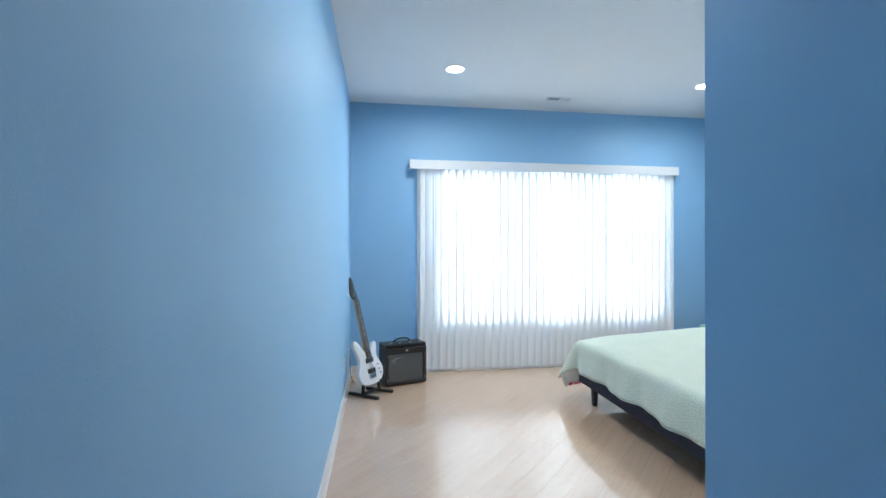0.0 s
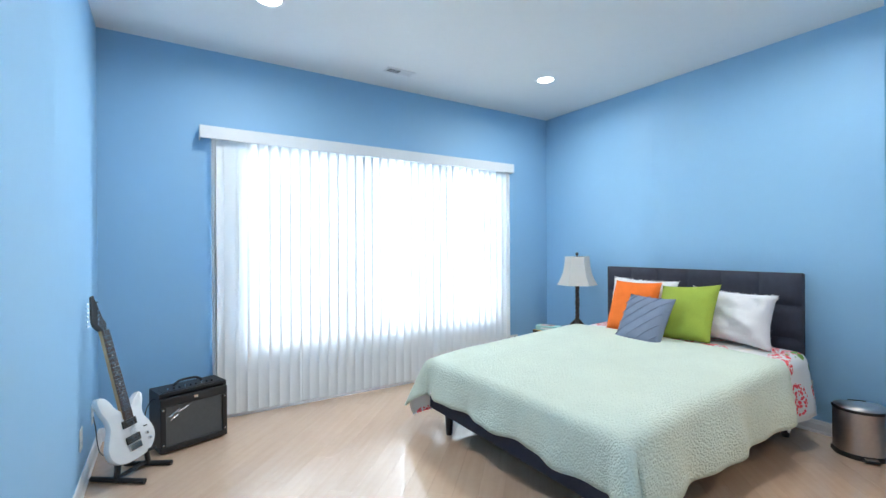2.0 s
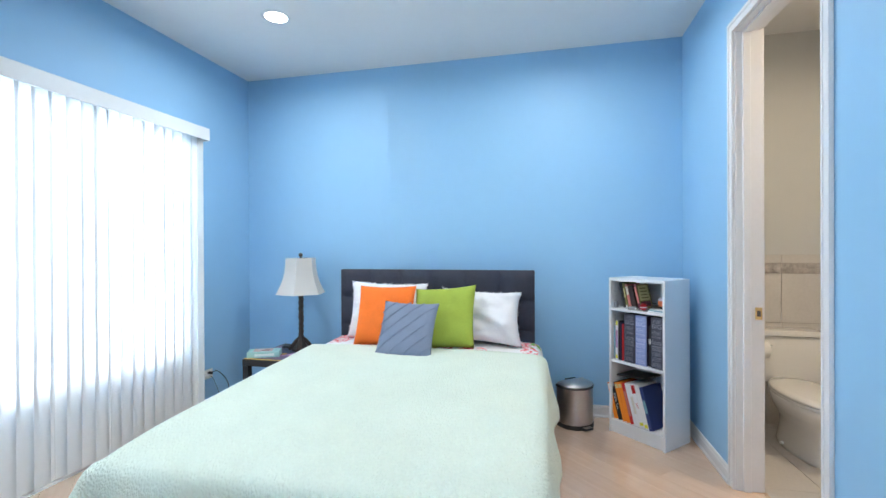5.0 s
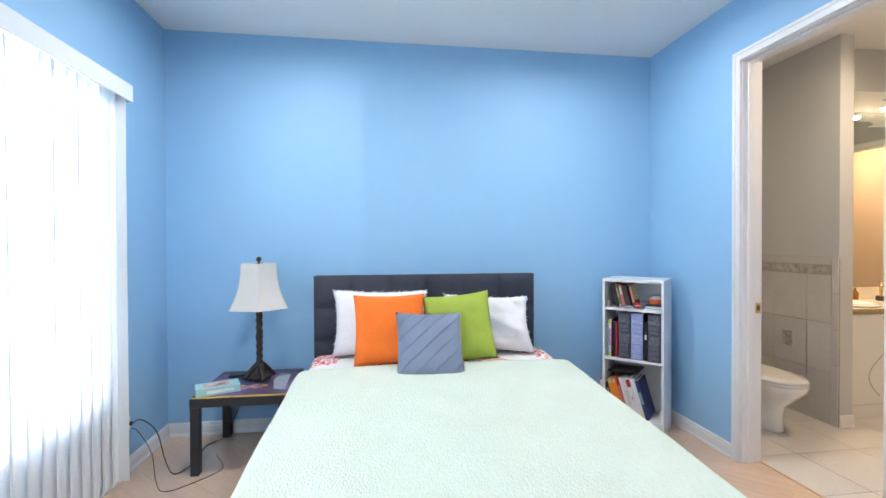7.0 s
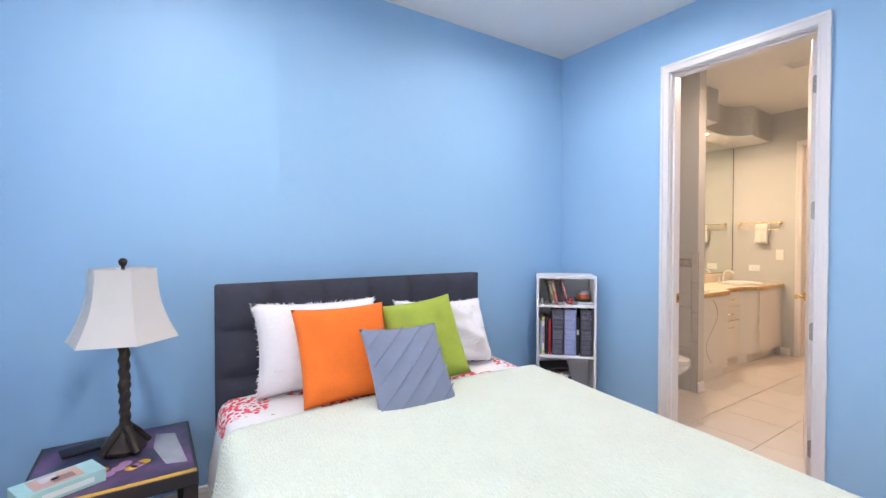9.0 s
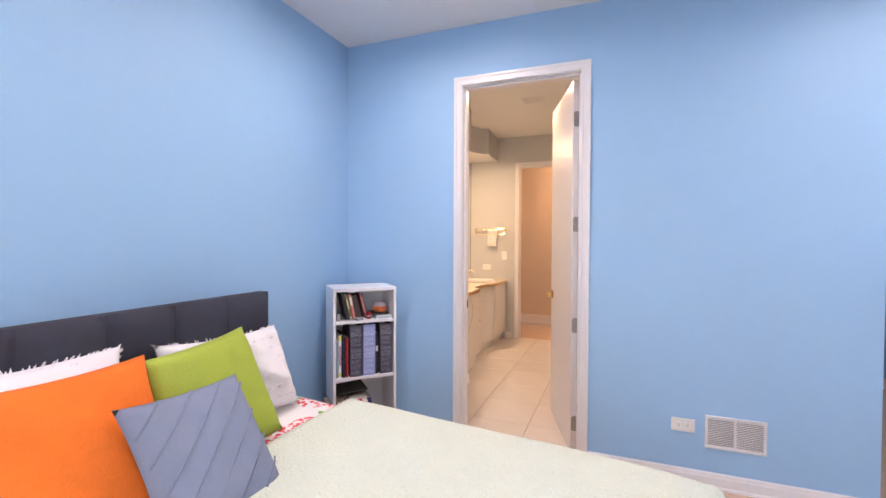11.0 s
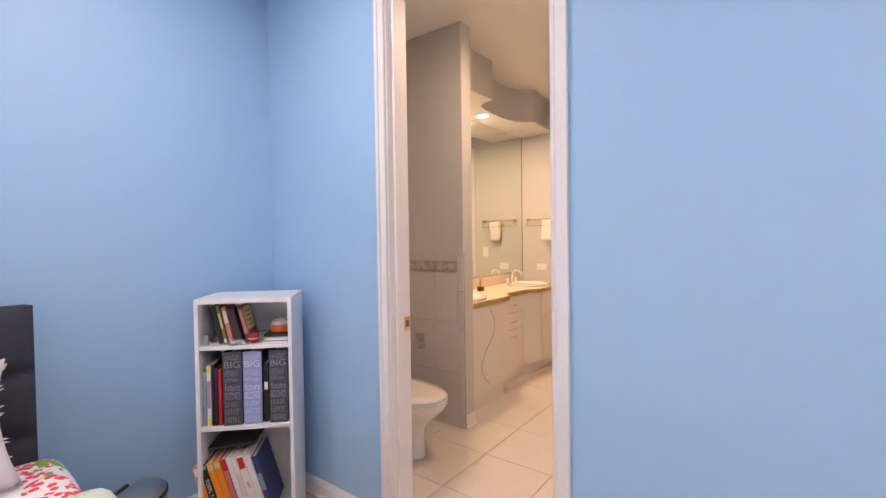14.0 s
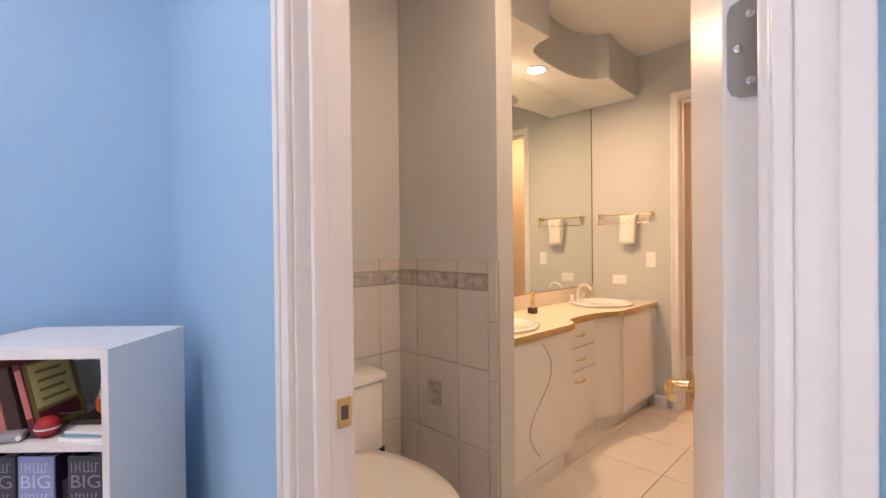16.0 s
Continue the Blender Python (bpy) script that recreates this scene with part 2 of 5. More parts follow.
def plain(name, r, g, b, rough=0.5):
    return mat(name, srgb(r, g, b), rough, var=0.08, scale=18)


# ---- mesh helpers ----


def box(bm, x0, x1, y0, y1, z0, z1, bevel=0.0, seg=2):
    ret = bmesh.ops.create_cube(bm, size=1, matrix=Matrix.Translation(((x0 + x1) / 2, (y0 + y1) / 2, (z0 + z1) / 2)) @ Matrix.Diagonal((x1 - x0, y1 - y0, z1 - z0, 1)))
    if bevel:
        vs = set(ret["verts"])
        es = [e for e in bm.edges if e.verts[0] in vs and e.verts[1] in vs]
        bmesh.ops.bevel(bm, geom=es, offset=bevel, segments=seg, affect="EDGES", profile=0.5)
    return bm


def lathe(bm, rings, n=24, centre=(0, 0), cap=True, squash=1.0):
    """rings: (radius, z) pairs turned about a vertical axis."""
    rows = []
    for r, z in rings:
        rows.append([bm.verts.new((centre[0] + r * math.cos(2 * math.pi * i / n), centre[1] + squash * r * math.sin(2 * math.pi * i / n), z)) for i in range(n)])
    for a, b in zip(rows, rows[1:]):
        for i in range(n):
            bm.faces.new((a[i], a[(i + 1) % n], b[(i + 1) % n], b[i]))
    if cap:
        bm.faces.new(rows[0][::-1])
        bm.faces.new(rows[-1])
    return bm


def tube(bm, pts, r, n=8):
    pts = [Vector(p) for p in pts]
    rows = []
    for i, p in enumerate(pts):
        d = (pts[min(i + 1, len(pts) - 1)] - pts[max(i - 1, 0)]).normalized()
        a = d.cross(Vector((0, 0, 1)) if abs(d.z) < 0.95 else Vector((1, 0, 0))).normalized()
        b = d.cross(a)
        rr = r[i] if isinstance(r, (list, tuple)) else r
        rows.append([bm.verts.new(p + rr * (math.cos(2 * math.pi * k / n) * a + math.sin(2 * math.pi * k / n) * b)) for k in range(n)])
    for u, v in zip(rows, rows[1:]):
        for k in range(n):
            bm.faces.new((u[k], u[(k + 1) % n], v[(k + 1) % n], v[k]))
    bm.faces.new(rows[0][::-1])
    bm.faces.new(rows[-1])
    return bm


def prism(bm, outline, z0, z1, bevel=0.0):
    lo = [bm.verts.new((x, y, z0)) for x, y in outline]
    hi = [bm.verts.new((x, y, z1)) for x, y in outline]
    n = len(outline)
    bm.faces.new(lo[::-1])
    bm.faces.new(hi)
    for i in range(n):
        bm.faces.new((lo[i], lo[(i + 1) % n], hi[(i + 1) % n], hi[i]))
    bmesh.ops.recalc_face_normals(bm, faces=bm.faces)
    if bevel:
        es = [e for e in bm.edges if abs(e.verts[0].co.z - e.verts[1].co.z) < 1e-6]
        bmesh.ops.bevel(bm, geom=es, offset=bevel, segments=2, affect="EDGES", profile=0.5)
    return bm


def curve_pts(pts, n=8):
    """A smooth line through the points."""
    out = []
    P = [Vector(p) for p in pts]
    for i in range(len(P) - 1):
        a, b, c, d = P[max(i - 1, 0)], P[i], P[i + 1], P[min(i + 2, len(P) - 1)]
        for k in range(n):
            t = k / n
            out.append(0.5 * ((2 * b) + (c - a) * t + (2 * a - 5 * b + 4 * c - d) * t * t + (3 * b - a - 3 * c + d) * t ** 3))
    return out + [P[-1]]


def part(name, bm, material, parent=None, label="", smooth=False, m=None):
    me = bpy.data.meshes.new(name)
    bmesh.ops.recalc_face_normals(bm, faces=bm.faces)
    bm.to_mesh(me)
    bm.free()
    me.materials.append(material)
    if smooth:
        for p in me.polygons:
            p.use_smooth = True
        if smooth != "all":
            me.set_sharp_from_angle(angle=radians(40))
    ob = new(name, me)
    if parent:
        ob.parent = parent
    if m is not None:
        ob.matrix_basis = m
    if label:
        ob["label"] = label
    return ob


def thing(name, label, category, m=None, group="", kind=""):
    ob = new(name)
    ob.empty_display_size = 0.1
    if m is not None:
        ob.matrix_basis = m
    return tagged(ob, label, category, group, kind)


def B():
    return bmesh.new()


def boxpart(name, dims, material, parent=None, bevel=0.0, label="", m=None):
    return part(name, box(B(), *dims, bevel=bevel), material, parent, label, smooth=bool(bevel), m=m)


# ---- large structure ----
H = 2.74
XW, XE, YN, YS = -0.375, 3.75, 4.45, 0.93
XC = 0.712
BX0, BXE, BYS = 1.40, 3.86, -2.25
DX0, DX1, DZ = 2.121, 2.862, 2.350


def wall(name, boxes, material, label):
    bm = B()
    for b in boxes:
        box(bm, *b)
    return tagged(part(name, bm, material), label, "wall", kind="structure")


WX0, WX1, WZ0, WZ1 = 0.52, 3.02, 0.50, 2.06
wall("wall_north", [(XW - .12, WX0, YN, YN + .14, 0, H), (WX1, XE + .12, YN, YN + .14, 0, H), (WX0, WX1, YN, YN + .14, 0, WZ0), (WX0, WX1, YN, YN + .14, WZ1, H)], BLUE, "blue painted window wall of the bedroom")
wall("wall_east", [(XE, XE + .12, YS, YN, 0, H)], BLUE, "blue painted wall behind the bed")
wall("wall_west", [(XW - .12, XW, -3.2, YN, 0, H)], BLUE, "long blue painted wall beside the guitar")
wall("wall_south", [(XC, DX0 - .02, YS - .06, YS, 0, H), (DX1 + .02, XE + .12, YS - .06, YS, 0, H), (DX0 - .02, DX1 + .02, YS - .06, YS, DZ + .02, H)], BLUE, "blue painted wall with the bathroom doorway")
wall("wall_corridor_east", [(XC, XC + .12, -3.2, YS - .06, 0, H)], BLUE, "blue painted wall of the entry corridor")
wall("wall_corridor_end", [(XW, XC, -3.32, -3.2, 0, H)], BLUE, "blue painted end wall of the entry corridor")
wall("wall_bath_north", [(BX0, DX0 - .02, YS - .12, YS - .06, 0, H), (DX1 + .02, BXE, YS - .12, YS - .06, 0, H), (DX0 - .02, DX1 + .02, YS - .12, YS - .06, DZ + .02, H)], BATHWALL, "grey painted bathroom wall round the doorway")
wall("wall_bath_east", [(BXE, BXE + .12, BYS - .12, YS - .06, 0, H)], BATHWALL, "grey painted bathroom wall behind toilet and mirror")
wall("wall_bath_west", [(BX0 - .12, BX0, BYS - .12, YS - .06, 0, H)], BATHWALL, "grey painted bathroom side wall")
HX0, HX1, HZ = 2.45, 3.155, 2.328
wall("wall_bath_south", [(BX0, HX0 - .02, BYS - .12, BYS, 0, H), (HX1 + .02, BXE, BYS - .12, BYS, 0, H), (HX0 - .02, HX1 + .02, BYS - .12, BYS, HZ + .02, H)], BATHWALL, "grey painted bathroom end wall with doorway")
wall("wall_wing", [(3.212, BXE, -.25, -.14, 0, H)], BATHWALL, "grey painted partition between toilet and vanity")
wall("wall_hall", [(1.9, 4.2, -3.52, -3.4, 0, H), (1.78, 1.9, -3.52, BYS - .12, 0, H), (4.2, 4.32, -3.52, BYS - .12, 0, H)], HALLWALL, "cream painted hallway wall under warm light")
for nm, b, mt, lb in (("ceiling", (XW, XE, YS, YN, H, H + .1), CEIL, "smooth white bedroom ceiling"), ("ceiling_corridor", (XW, XC, -3.2, YS, H, H + .1), CEIL, "smooth white corridor ceiling"),
                      ("ceiling_bath", (BX0, BXE, BYS, YS - .12, H - .003, H + .1), CEIL, "smooth white bathroom ceiling"), ("ceiling_hall", (1.9, 4.2, -3.4, BYS - .12, H, H + .1), CEIL, "smooth white hallway ceiling")):
    tagged(boxpart(nm, b, mt), lb, "ceiling", kind="structure")

# floors: slabs below, boards and tiles laid on them at the end of the file
wood_slab = tagged(part("floor", box(box(B(), XW - .12, XE + .12, .80, YN + .14, -.12, -.008), XW - .12, XC + .12, -3.3, .80, -.12, -.008), SUB), "pale maple laminate plank floor", "floor", kind="structure")
tile_slab = tagged(boxpart("floor_bathroom", (BX0 - .12, BXE + .12, BYS - .06, .795, -.12, -.004), GROUT), "large beige-grey ceramic tile floor with grey joints", "floor", kind="structure")
tagged(boxpart("floor_hallway", (1.8, 4.3, -3.52, BYS - .07, -.12, 0.0), FLOOR), "maple laminate hallway floor", "floor", kind="structure")


def moulding(name, runs, profile, material, label, category="baseboard"):
    """runs: ((x, y), (x, y), normal) lines along which the profile of (out, z) is drawn."""
    root = thing(name, label, category, kind="structure")
    for (a, b, nrm) in runs:
        bm = B()
        a, b, nrm = Vector((*a, 0)), Vector((*b, 0)), Vector((*nrm, 0))
        rows = [[bm.verts.new(p + nrm * o + Vector((0, 0, z))) for o, z in profile] for p in (a, b)]
        k = len(profile)
        for i in range(k):
            bm.faces.new((rows[0][i], rows[0][(i + 1) % k], rows[1][(i + 1) % k], rows[1][i]))
        bm.faces.new(rows[0])
        bm.faces.new(rows[1][::-1])
        part("board", bm, material, root)
    return root


BASE = [(0, 0), (.020, 0), (.020, .010), (.014, .018), (.013, .060), (.010, .068), (.009, .078), (.005, .085), (0, .085)]
moulding("baseboard", [((XW, YN), (XE, YN), (0, -1)), ((XE, YS), (XE, YN), (-1, 0)), ((XW, -3.2), (XW, YN), (1, 0)), ((XC, YS), (DX0 - .062, YS), (0, 1)), ((DX1 + .062, YS), (XE, YS), (0, 1)), ((XC, -3.2), (XC, YS + .02), (-1, 0))], BASE, TRIM, "white moulded baseboard along the blue walls")
moulding("baseboard_bath", [((HX1 + .10, BYS), (3.34, BYS), (0, 1)), ((3.212, -.25), (3.212, -.14), (-1, 0))], BASE, TRIM, "low white bathroom baseboard")
moulding("baseboard_hall", [((1.9, -3.4), (4.2, -3.4), (0, 1))], [(0, 0), (.03, 0), (.03, .03), (.018, .06), (.016, .13), (.008, .15), (0, .15)], TRIM, "tall moulded hallway baseboard")


def door_frame(name, x0, x1, z1, yb, yf, label, sides):
    """Jamb lining with stops, and moulded casing on the faces listed in sides (y, outward)."""
    root = thing(name, label, "door frame", kind="structure")
    part("jamb", box(B(), x0 - .02, x0, yb, yf, 0, z1 + .02, bevel=.002), TRIM, root)
    part("jamb", box(B(), x1, x1 + .02, yb, yf, 0, z1 + .02, bevel=.002), TRIM, root)
    part("head_jamb", box(B(), x0, x1, yb, yf, z1, z1 + .02), TRIM, root)
    ys = yb + .052
    part("door_stop", box(B(), x1 - .012, x1, ys, ys + .035, 0, z1, bevel=.003), TRIM, root)
    part("door_stop", box(B(), x0, x0 + .012, ys, ys + .035, 0, z1, bevel=.003), TRIM, root)
    part("door_stop", box(B(), x0 + .012, x1 - .012, ys, ys + .035, z1 - .012, z1, bevel=.003), TRIM, root)
    for y, s in sides:
        W = .057
        for k, (o0, o1, d) in enumerate(((.004, W, .011), (W - .018, W, .017), (.004, .016, .014))):
            ya, yc = sorted((y + s * (.0005 + (0 if k == 0 else .010)), y + s * d))
            for a, b in ((x0 - o1, x0 - o0), (x1 + o0, x1 + o1)):
                part("casing", box(B(), a, b, ya, yc, 0, z1 + o1, bevel=.002), TRIM, root)
            part("casing_head", box(B(), x0 - o0, x1 + o0, ya, yc, z1 + o0, z1 + o1, bevel=.002), TRIM, root)
    return root


df = door_frame("door_frame_bath", DX0, DX1, DZ, YS - .12, YS, "white painted door frame with moulded casing", ((YS, 1), (YS - .12, -1)))
strike = part("strike_plate", box(B(), DX1 - .004, DX1 - .0005, .810, .842, .880, .942, bevel=.001), BRASS, df, "brass strike plate")
part("strike_hole", box(B(), DX1 - .0055, DX1 - .0035, .818, .834, .897, .925), SEAM, strike)
part("threshold_strip", box(B(), DX0, DX1, .79, .806, -.003, .004, bevel=.002), SUB, df)
dh = door_frame("door_frame_hall", HX0, HX1, HZ, BYS - .12, BYS, "white painted frame of the hallway doorway", ((BYS, 1),))
part("strike_plate", box(B(), HX1 - .004, HX1 - .0005, -2.33, -2.30, .93, .99), NICKEL, dh)


def lever(parent, side, x, z, T):
    """Lever handle on one face of a door slab; side +1 or -1 along local y."""
    y = T if side > 0 else 0
    h = part("lever_handle", lathe(B(), [(.030, 0), (.032, .003), (.028, .008), (.012, .012), (.010, .045), (.011, .05)], 20), BRASS, parent, "polished brass lever handle", smooth=True,
             m=pose(x, y, z, -90 * side, 0, 0))
    bm = tube(B(), curve_pts([(0, 0, .047), (-.03, .0, .052), (-.07, .004, .050), (-.105, .0, .044)]), .0085, 10)
    part("grip", bm, BRASS, h, smooth=True)
    return h


# the bathroom door, ajar into the bathroom
LEAF_A = -72
leaf = thing("door_1", "white flush door standing open into the bathroom", "door", m=pose(DX0 + .021, YS - .124, 0, 0, 0, LEAF_A), kind="structure")
part("slab", box(B(), 0, .700, 0, .035, .012, 2.340, bevel=.002), TRIM, leaf)
lever(leaf, 1, .635, .93, .035)
lever(leaf, -1, .635, .93, .035)
part("latch_plate", box(B(), .6995, .702, .006, .030, .89, .97), BRASS, leaf)
for z in (2.10, 1.445, .81, .19):
    hg = part("hinge", prism(B(), [(-.031, -.035), (-.028, -.043), (-.020, -.047), (.004, -.047), (.004, .047), (-.020, .047), (-.028, .043), (-.031, .035)], -.0005, .0025), NICKEL, leaf, "satin nickel butt hinge", m=Matrix(((0, 0, -1, 0), (-1, 0, 0, 0), (0, 1, 0, z), (0, 0, 0, 1))))
    part("barrel", lathe(B(), [(.006, -.049), (.0065, -.047), (.0065, .047), (.006, .049)], 10), NICKEL, hg, smooth=True, m=pose(.007, 0, .004, -90, 0, 0))
    for dz, dy in ((-.032, .012), (0, .022), (.032, .012)):
        part("screw", lathe(B(), [(.0042, 0), (.004, .0012), (.002, .0016)], 10), CHROME, hg, m=pose(-dy, dz, .0024), smooth=True)

# ---- window and blinds ----
win = thing("window_1", "wide three-light white framed window behind blinds", "window", kind="structure")
for a, b in ((WX0, WX0 + .045), (WX1 - .045, WX1), (1.29, 1.38), (2.16, 2.25)):
    part("window_frame", box(B(), a, b, YN + .02, YN + .11, WZ0, WZ1, bevel=.004), ALU, win)
for a, b in ((WZ0, WZ0 + .05), (WZ1 - .05, WZ1)):
    part("window_rail", box(B(), WX0 + .045, WX1 - .045, YN + .055, YN + .105, a, b, bevel=.004), ALU, win)
for a, b in ((WX0 + .045, 1.29), (1.38, 2.16), (2.25, WX1 - .045)):
    p = part("pane", box(B(), a, b, YN + .076, YN + .082, WZ0 + .05, WZ1 - .05), GLASS, win)
    p.visible_shadow = False
part("window_sill", box(B(), WX0 - .02, WX1 + .02, YN - .012, YN + .05, WZ0 - .02, WZ0 + .004, bevel=.004), TRIM, win)

blind = thing("vertical_blind", "white translucent vertical blind drawn across the window", "window blind")
VX0, VX1 = .215, 3.165
part("valance", box(B(), VX0, VX1, 4.345, 4.353, 2.066, 2.158, bevel=.003), VALANCE, blind, "white boxed valance")
for a, b in ((VX0, VX0 + .008), (VX1 - .008, VX1)):
    part("valance_return", box(B(), a, b, 4.353, YN, 2.066, 2.158, bevel=.002), VALANCE, blind)
part("valance_top", box(B(), VX0 + .008, VX1 - .008, 4.353, YN, 2.150, 2.157), VALANCE, blind)
part("head_rail", box(B(), VX0 + .03, VX1 - .03, 4.375, 4.415, 2.095, 2.135, bevel=.003), VALANCE, blind)


def vane_mesh(w=.104, z0=.035, z1=2.095):
    bm = B()
    n = 6
    rows = []
    for z in (z0, z0 + .5, z0 + 1.0, z0 + 1.5, z1):
        rows.append([bm.verts.new((-w / 2 + w * i / n, .009 * (1 - (2 * i / n - 1) ** 2), z)) for i in range(n + 1)])
    for a, b in zip(rows, rows[1:]):
        for i in range(n):
            bm.faces.new((a[i], a[i + 1], b[i + 1], b[i]))
    me = bpy.data.meshes.new("vane")
    bm.to_mesh(me)
    bm.free()
    for p in me.polygons:
        p.use_smooth = True
    me.materials.append(VINYL)
    return me


vm = vane_mesh()
rng = random.Random(4)
NV = 36
for i in range(NV):
    v = new("vane", vm)
    v.parent = blind
    v.matrix_basis = pose(.345 + (3.075 - .345) * i / (NV - 1), 4.395 + rng.uniform(-.002, .002), rng.uniform(-.004, .004), rng.uniform(-.15, .15), 0, 6 + rng.uniform(-2, 2))
for x in (.300, .318):
    part("stacked_vane", box(B(), x, x + .004, 4.352, 4.44, .035, 2.09, bevel=.001), VINYL, blind)
part("end_vane", box(B(), 3.102, 3.106, 4.352, 4.44, .035, 2.09, bevel=.001), VINYL, blind)
part("control_cord", tube(B(), [(.290, 4.37, 2.09), (.290, 4.37, .5), (.293, 4.372, .35)], .002, 6), VALANCE, blind)

# ---- ceiling fittings ----


def can_light(x, y, z, label, r=.085, lit=True):
    root = thing("recessed_light", label, "ceiling light", m=pose(x, y, z), group="recessed lights")
    part("trim_ring", lathe(B(), [(r * .80, -.0005), (r * .82, -.006), (r * 1.0, -.005), (r * 1.08, -.001)], 36, cap=False), VENTW, root, smooth=True)
    part("lens", lathe(B(), [(r * .82, -.003), (r * .5, -.005), (.001, -.006)], 36), CANGLOW if lit else VENTW, root, "glowing lens" if lit else "dark unlit lens", smooth=True)
    return root


# the pair at y 1.80 is out of view, added to brighten the room
for x, y in ((.53, 3.51), (2.835, 3.555), (.53, 1.80), (2.835, 1.80)):
    can_light(x, y, H, "lit recessed ceiling light with white trim ring, southern pair added as fill")
    area_lamp("can_and_fill_lamp", pose(x, y, H - .012), .14, .14, CAN_W, (1.0, .96, .90), True, 170)


def louvre(name, label, w, h, m, bars, split=False, group="", two_way=False):
    """A framed grille of slats, lying in its local x-y plane, facing +z."""
    root = thing(name, label, "vent", m=m, group=group)
    # dark-coloured sheet stands in for the shade behind the slats
    part("shade_backing", box(B(), -w / 2 + .01, w / 2 - .01, -h / 2 + .01, h / 2 - .01, .0005, .002), VENTD, root)
    f = .014
    for d in ((-w / 2, w / 2, -h / 2, -h / 2 + f), (-w / 2, w / 2, h / 2 - f, h / 2), (-w / 2, -w / 2 + f, -h / 2 + f, h / 2 - f), (w / 2 - f, w / 2, -h / 2 + f, h / 2 - f)):
        part("frame", box(B(), *d, .0005, .009, bevel=.002), VENTW, root)
    if split:
        part("mullion", box(B(), -.006, .006, -h / 2 + f, h / 2 - f, .002, .008, bevel=.001), VENTW, root)
    if two_way:
        for i in range(2 * bars):
            x = -w / 2 + f + (w - 2 * f) * (i + .5) / (2 * bars)
            part("slat", box(B(), -.0048, .0048, -h / 2 + f, h / 2 - f, -.0008, .0008), VENTW, root, m=pose(x, 0, .006, 0, 42 if i < bars else -42, 0))
        return root
    for i in range(bars):
        y = -h / 2 + f + (h - 2 * f) * (i + .5) / bars
        part("slat", box(B(), -w / 2 + f, w / 2 - f, -.0035, .0035, -.0012, .0012), VENTW, root, m=pose(0, y, .005, 35, 0, 0))
    return root


louvre("ceiling_vent", "white metal ceiling register with louvres", .25, .10, pose(1.665, 4.065, H, 180, 0, 0), 9, two_way=True)
louvre("return_grille", "white louvred return-air grille low on the blue wall", .282, .178, pose(1.315, YS, .308, -90, 180, 0), 16, split=True)


def outlet(m, label, kind="outlet", n=2):
    root = thing("wall_" + kind, label, "wall " + kind, m=m)
    part("plate", box(B(), -.036, .036, -.058, .058, .0005, .006, bevel=.003), PLATE, root)
    if kind == "outlet":
        for s in (-.021, .021):
            r = part("receptacle", box(B(), -.017, .017, s - .014, s + .014, .005, .0075, bevel=.003), PLATE, root)
            for dx in (-.006, .006):
                part("slot", box(B(), dx - .001, dx + .001, s - .001, s + .006, .0073, .0079), SEAM, r)
            part("slot", box(B(), -.002, .002, s - .008, s - .004, .0073, .0079), SEAM, r)
    else:
        part("rocker", box(B(), -.017, .017, -.033, .033, .005, .010, bevel=.002), PLATE, root)
    return root


outlet(pose(1.562, YS, .325, -90, 90, 0), "white double outlet plate set sideways on the blue wall")
outlet(pose(XE, 2.005, .29, 0, -90, 0) @ pose(0, 0, 0, 0, 0, 90), "white outlet plate behind the headboard edge")
outlet(pose(XW, 3.72, .28, 0, 90, 0) @ pose(0, 0, 0, 0, 0, 90), "white outlet plate near the guitar")
outlet(pose(XW, 4.14, .28, 0, 90, 0) @ pose(0, 0, 0, 0, 0, 90), "white outlet plate near the corner by the guitar")
wire_outlet = outlet(pose(3.235, YN, .275, 90, 0, 0) @ pose(0, 0, 0, 0, 0, 90), "white outlet plate with two plugs in it")
outlet(pose(XW, -1.42, 1.12, 0, 90, 0) @ pose(0, 0, 0, 0, 0, 90), "white light switch on the corridor wall", "switch")
outlet(pose(3.36, BYS, 1.13, -90, 180, 0), "white light switch beside the bathroom doorway", "switch")
outlet(pose(3.61, BYS, .965, -90, 90, 0), "white outlet plate above the vanity top")

# ---- bed ----
bed = thing("bed", "queen platform bed with charcoal tufted headboard", "bed")
BXF, BXH, BY0, BY1 = 1.58, 3.50, 1.945, 3.46
part("side_rail", box(B(), BXF + .04, 3.55, BY0, BY0 + .04, .14, .31, bevel=.012), NAVY, bed)
part("side_rail", box(B(), BXF + .04, 3.55, BY1 - .04, BY1, .14, .31, bevel=.012), NAVY, bed)
part("foot_rail", box(B(), BXF, BXF + .04, BY0, BY1, .14, .31, bevel=.012), NAVY, bed)
part("slat_deck", box(B(), BXF + .04, 3.54, BY0 + .04, BY1 - .04, .25, .30), BLACKW, bed)
for x, y in ((BXF + .05, BY0 + .06), (BXF + .05, BY1 - .18), (2.58, BY0 + .13), (2.58, BY1 - .13), (3.49, BY0 + .09), (3.49, BY1 - .09)):
    part("leg", lathe(B(), [(.020, 0), (.022, .004), (.030, .15), (.030, .26)], 14, (x, y)), BLACKW, bed, smooth=True)


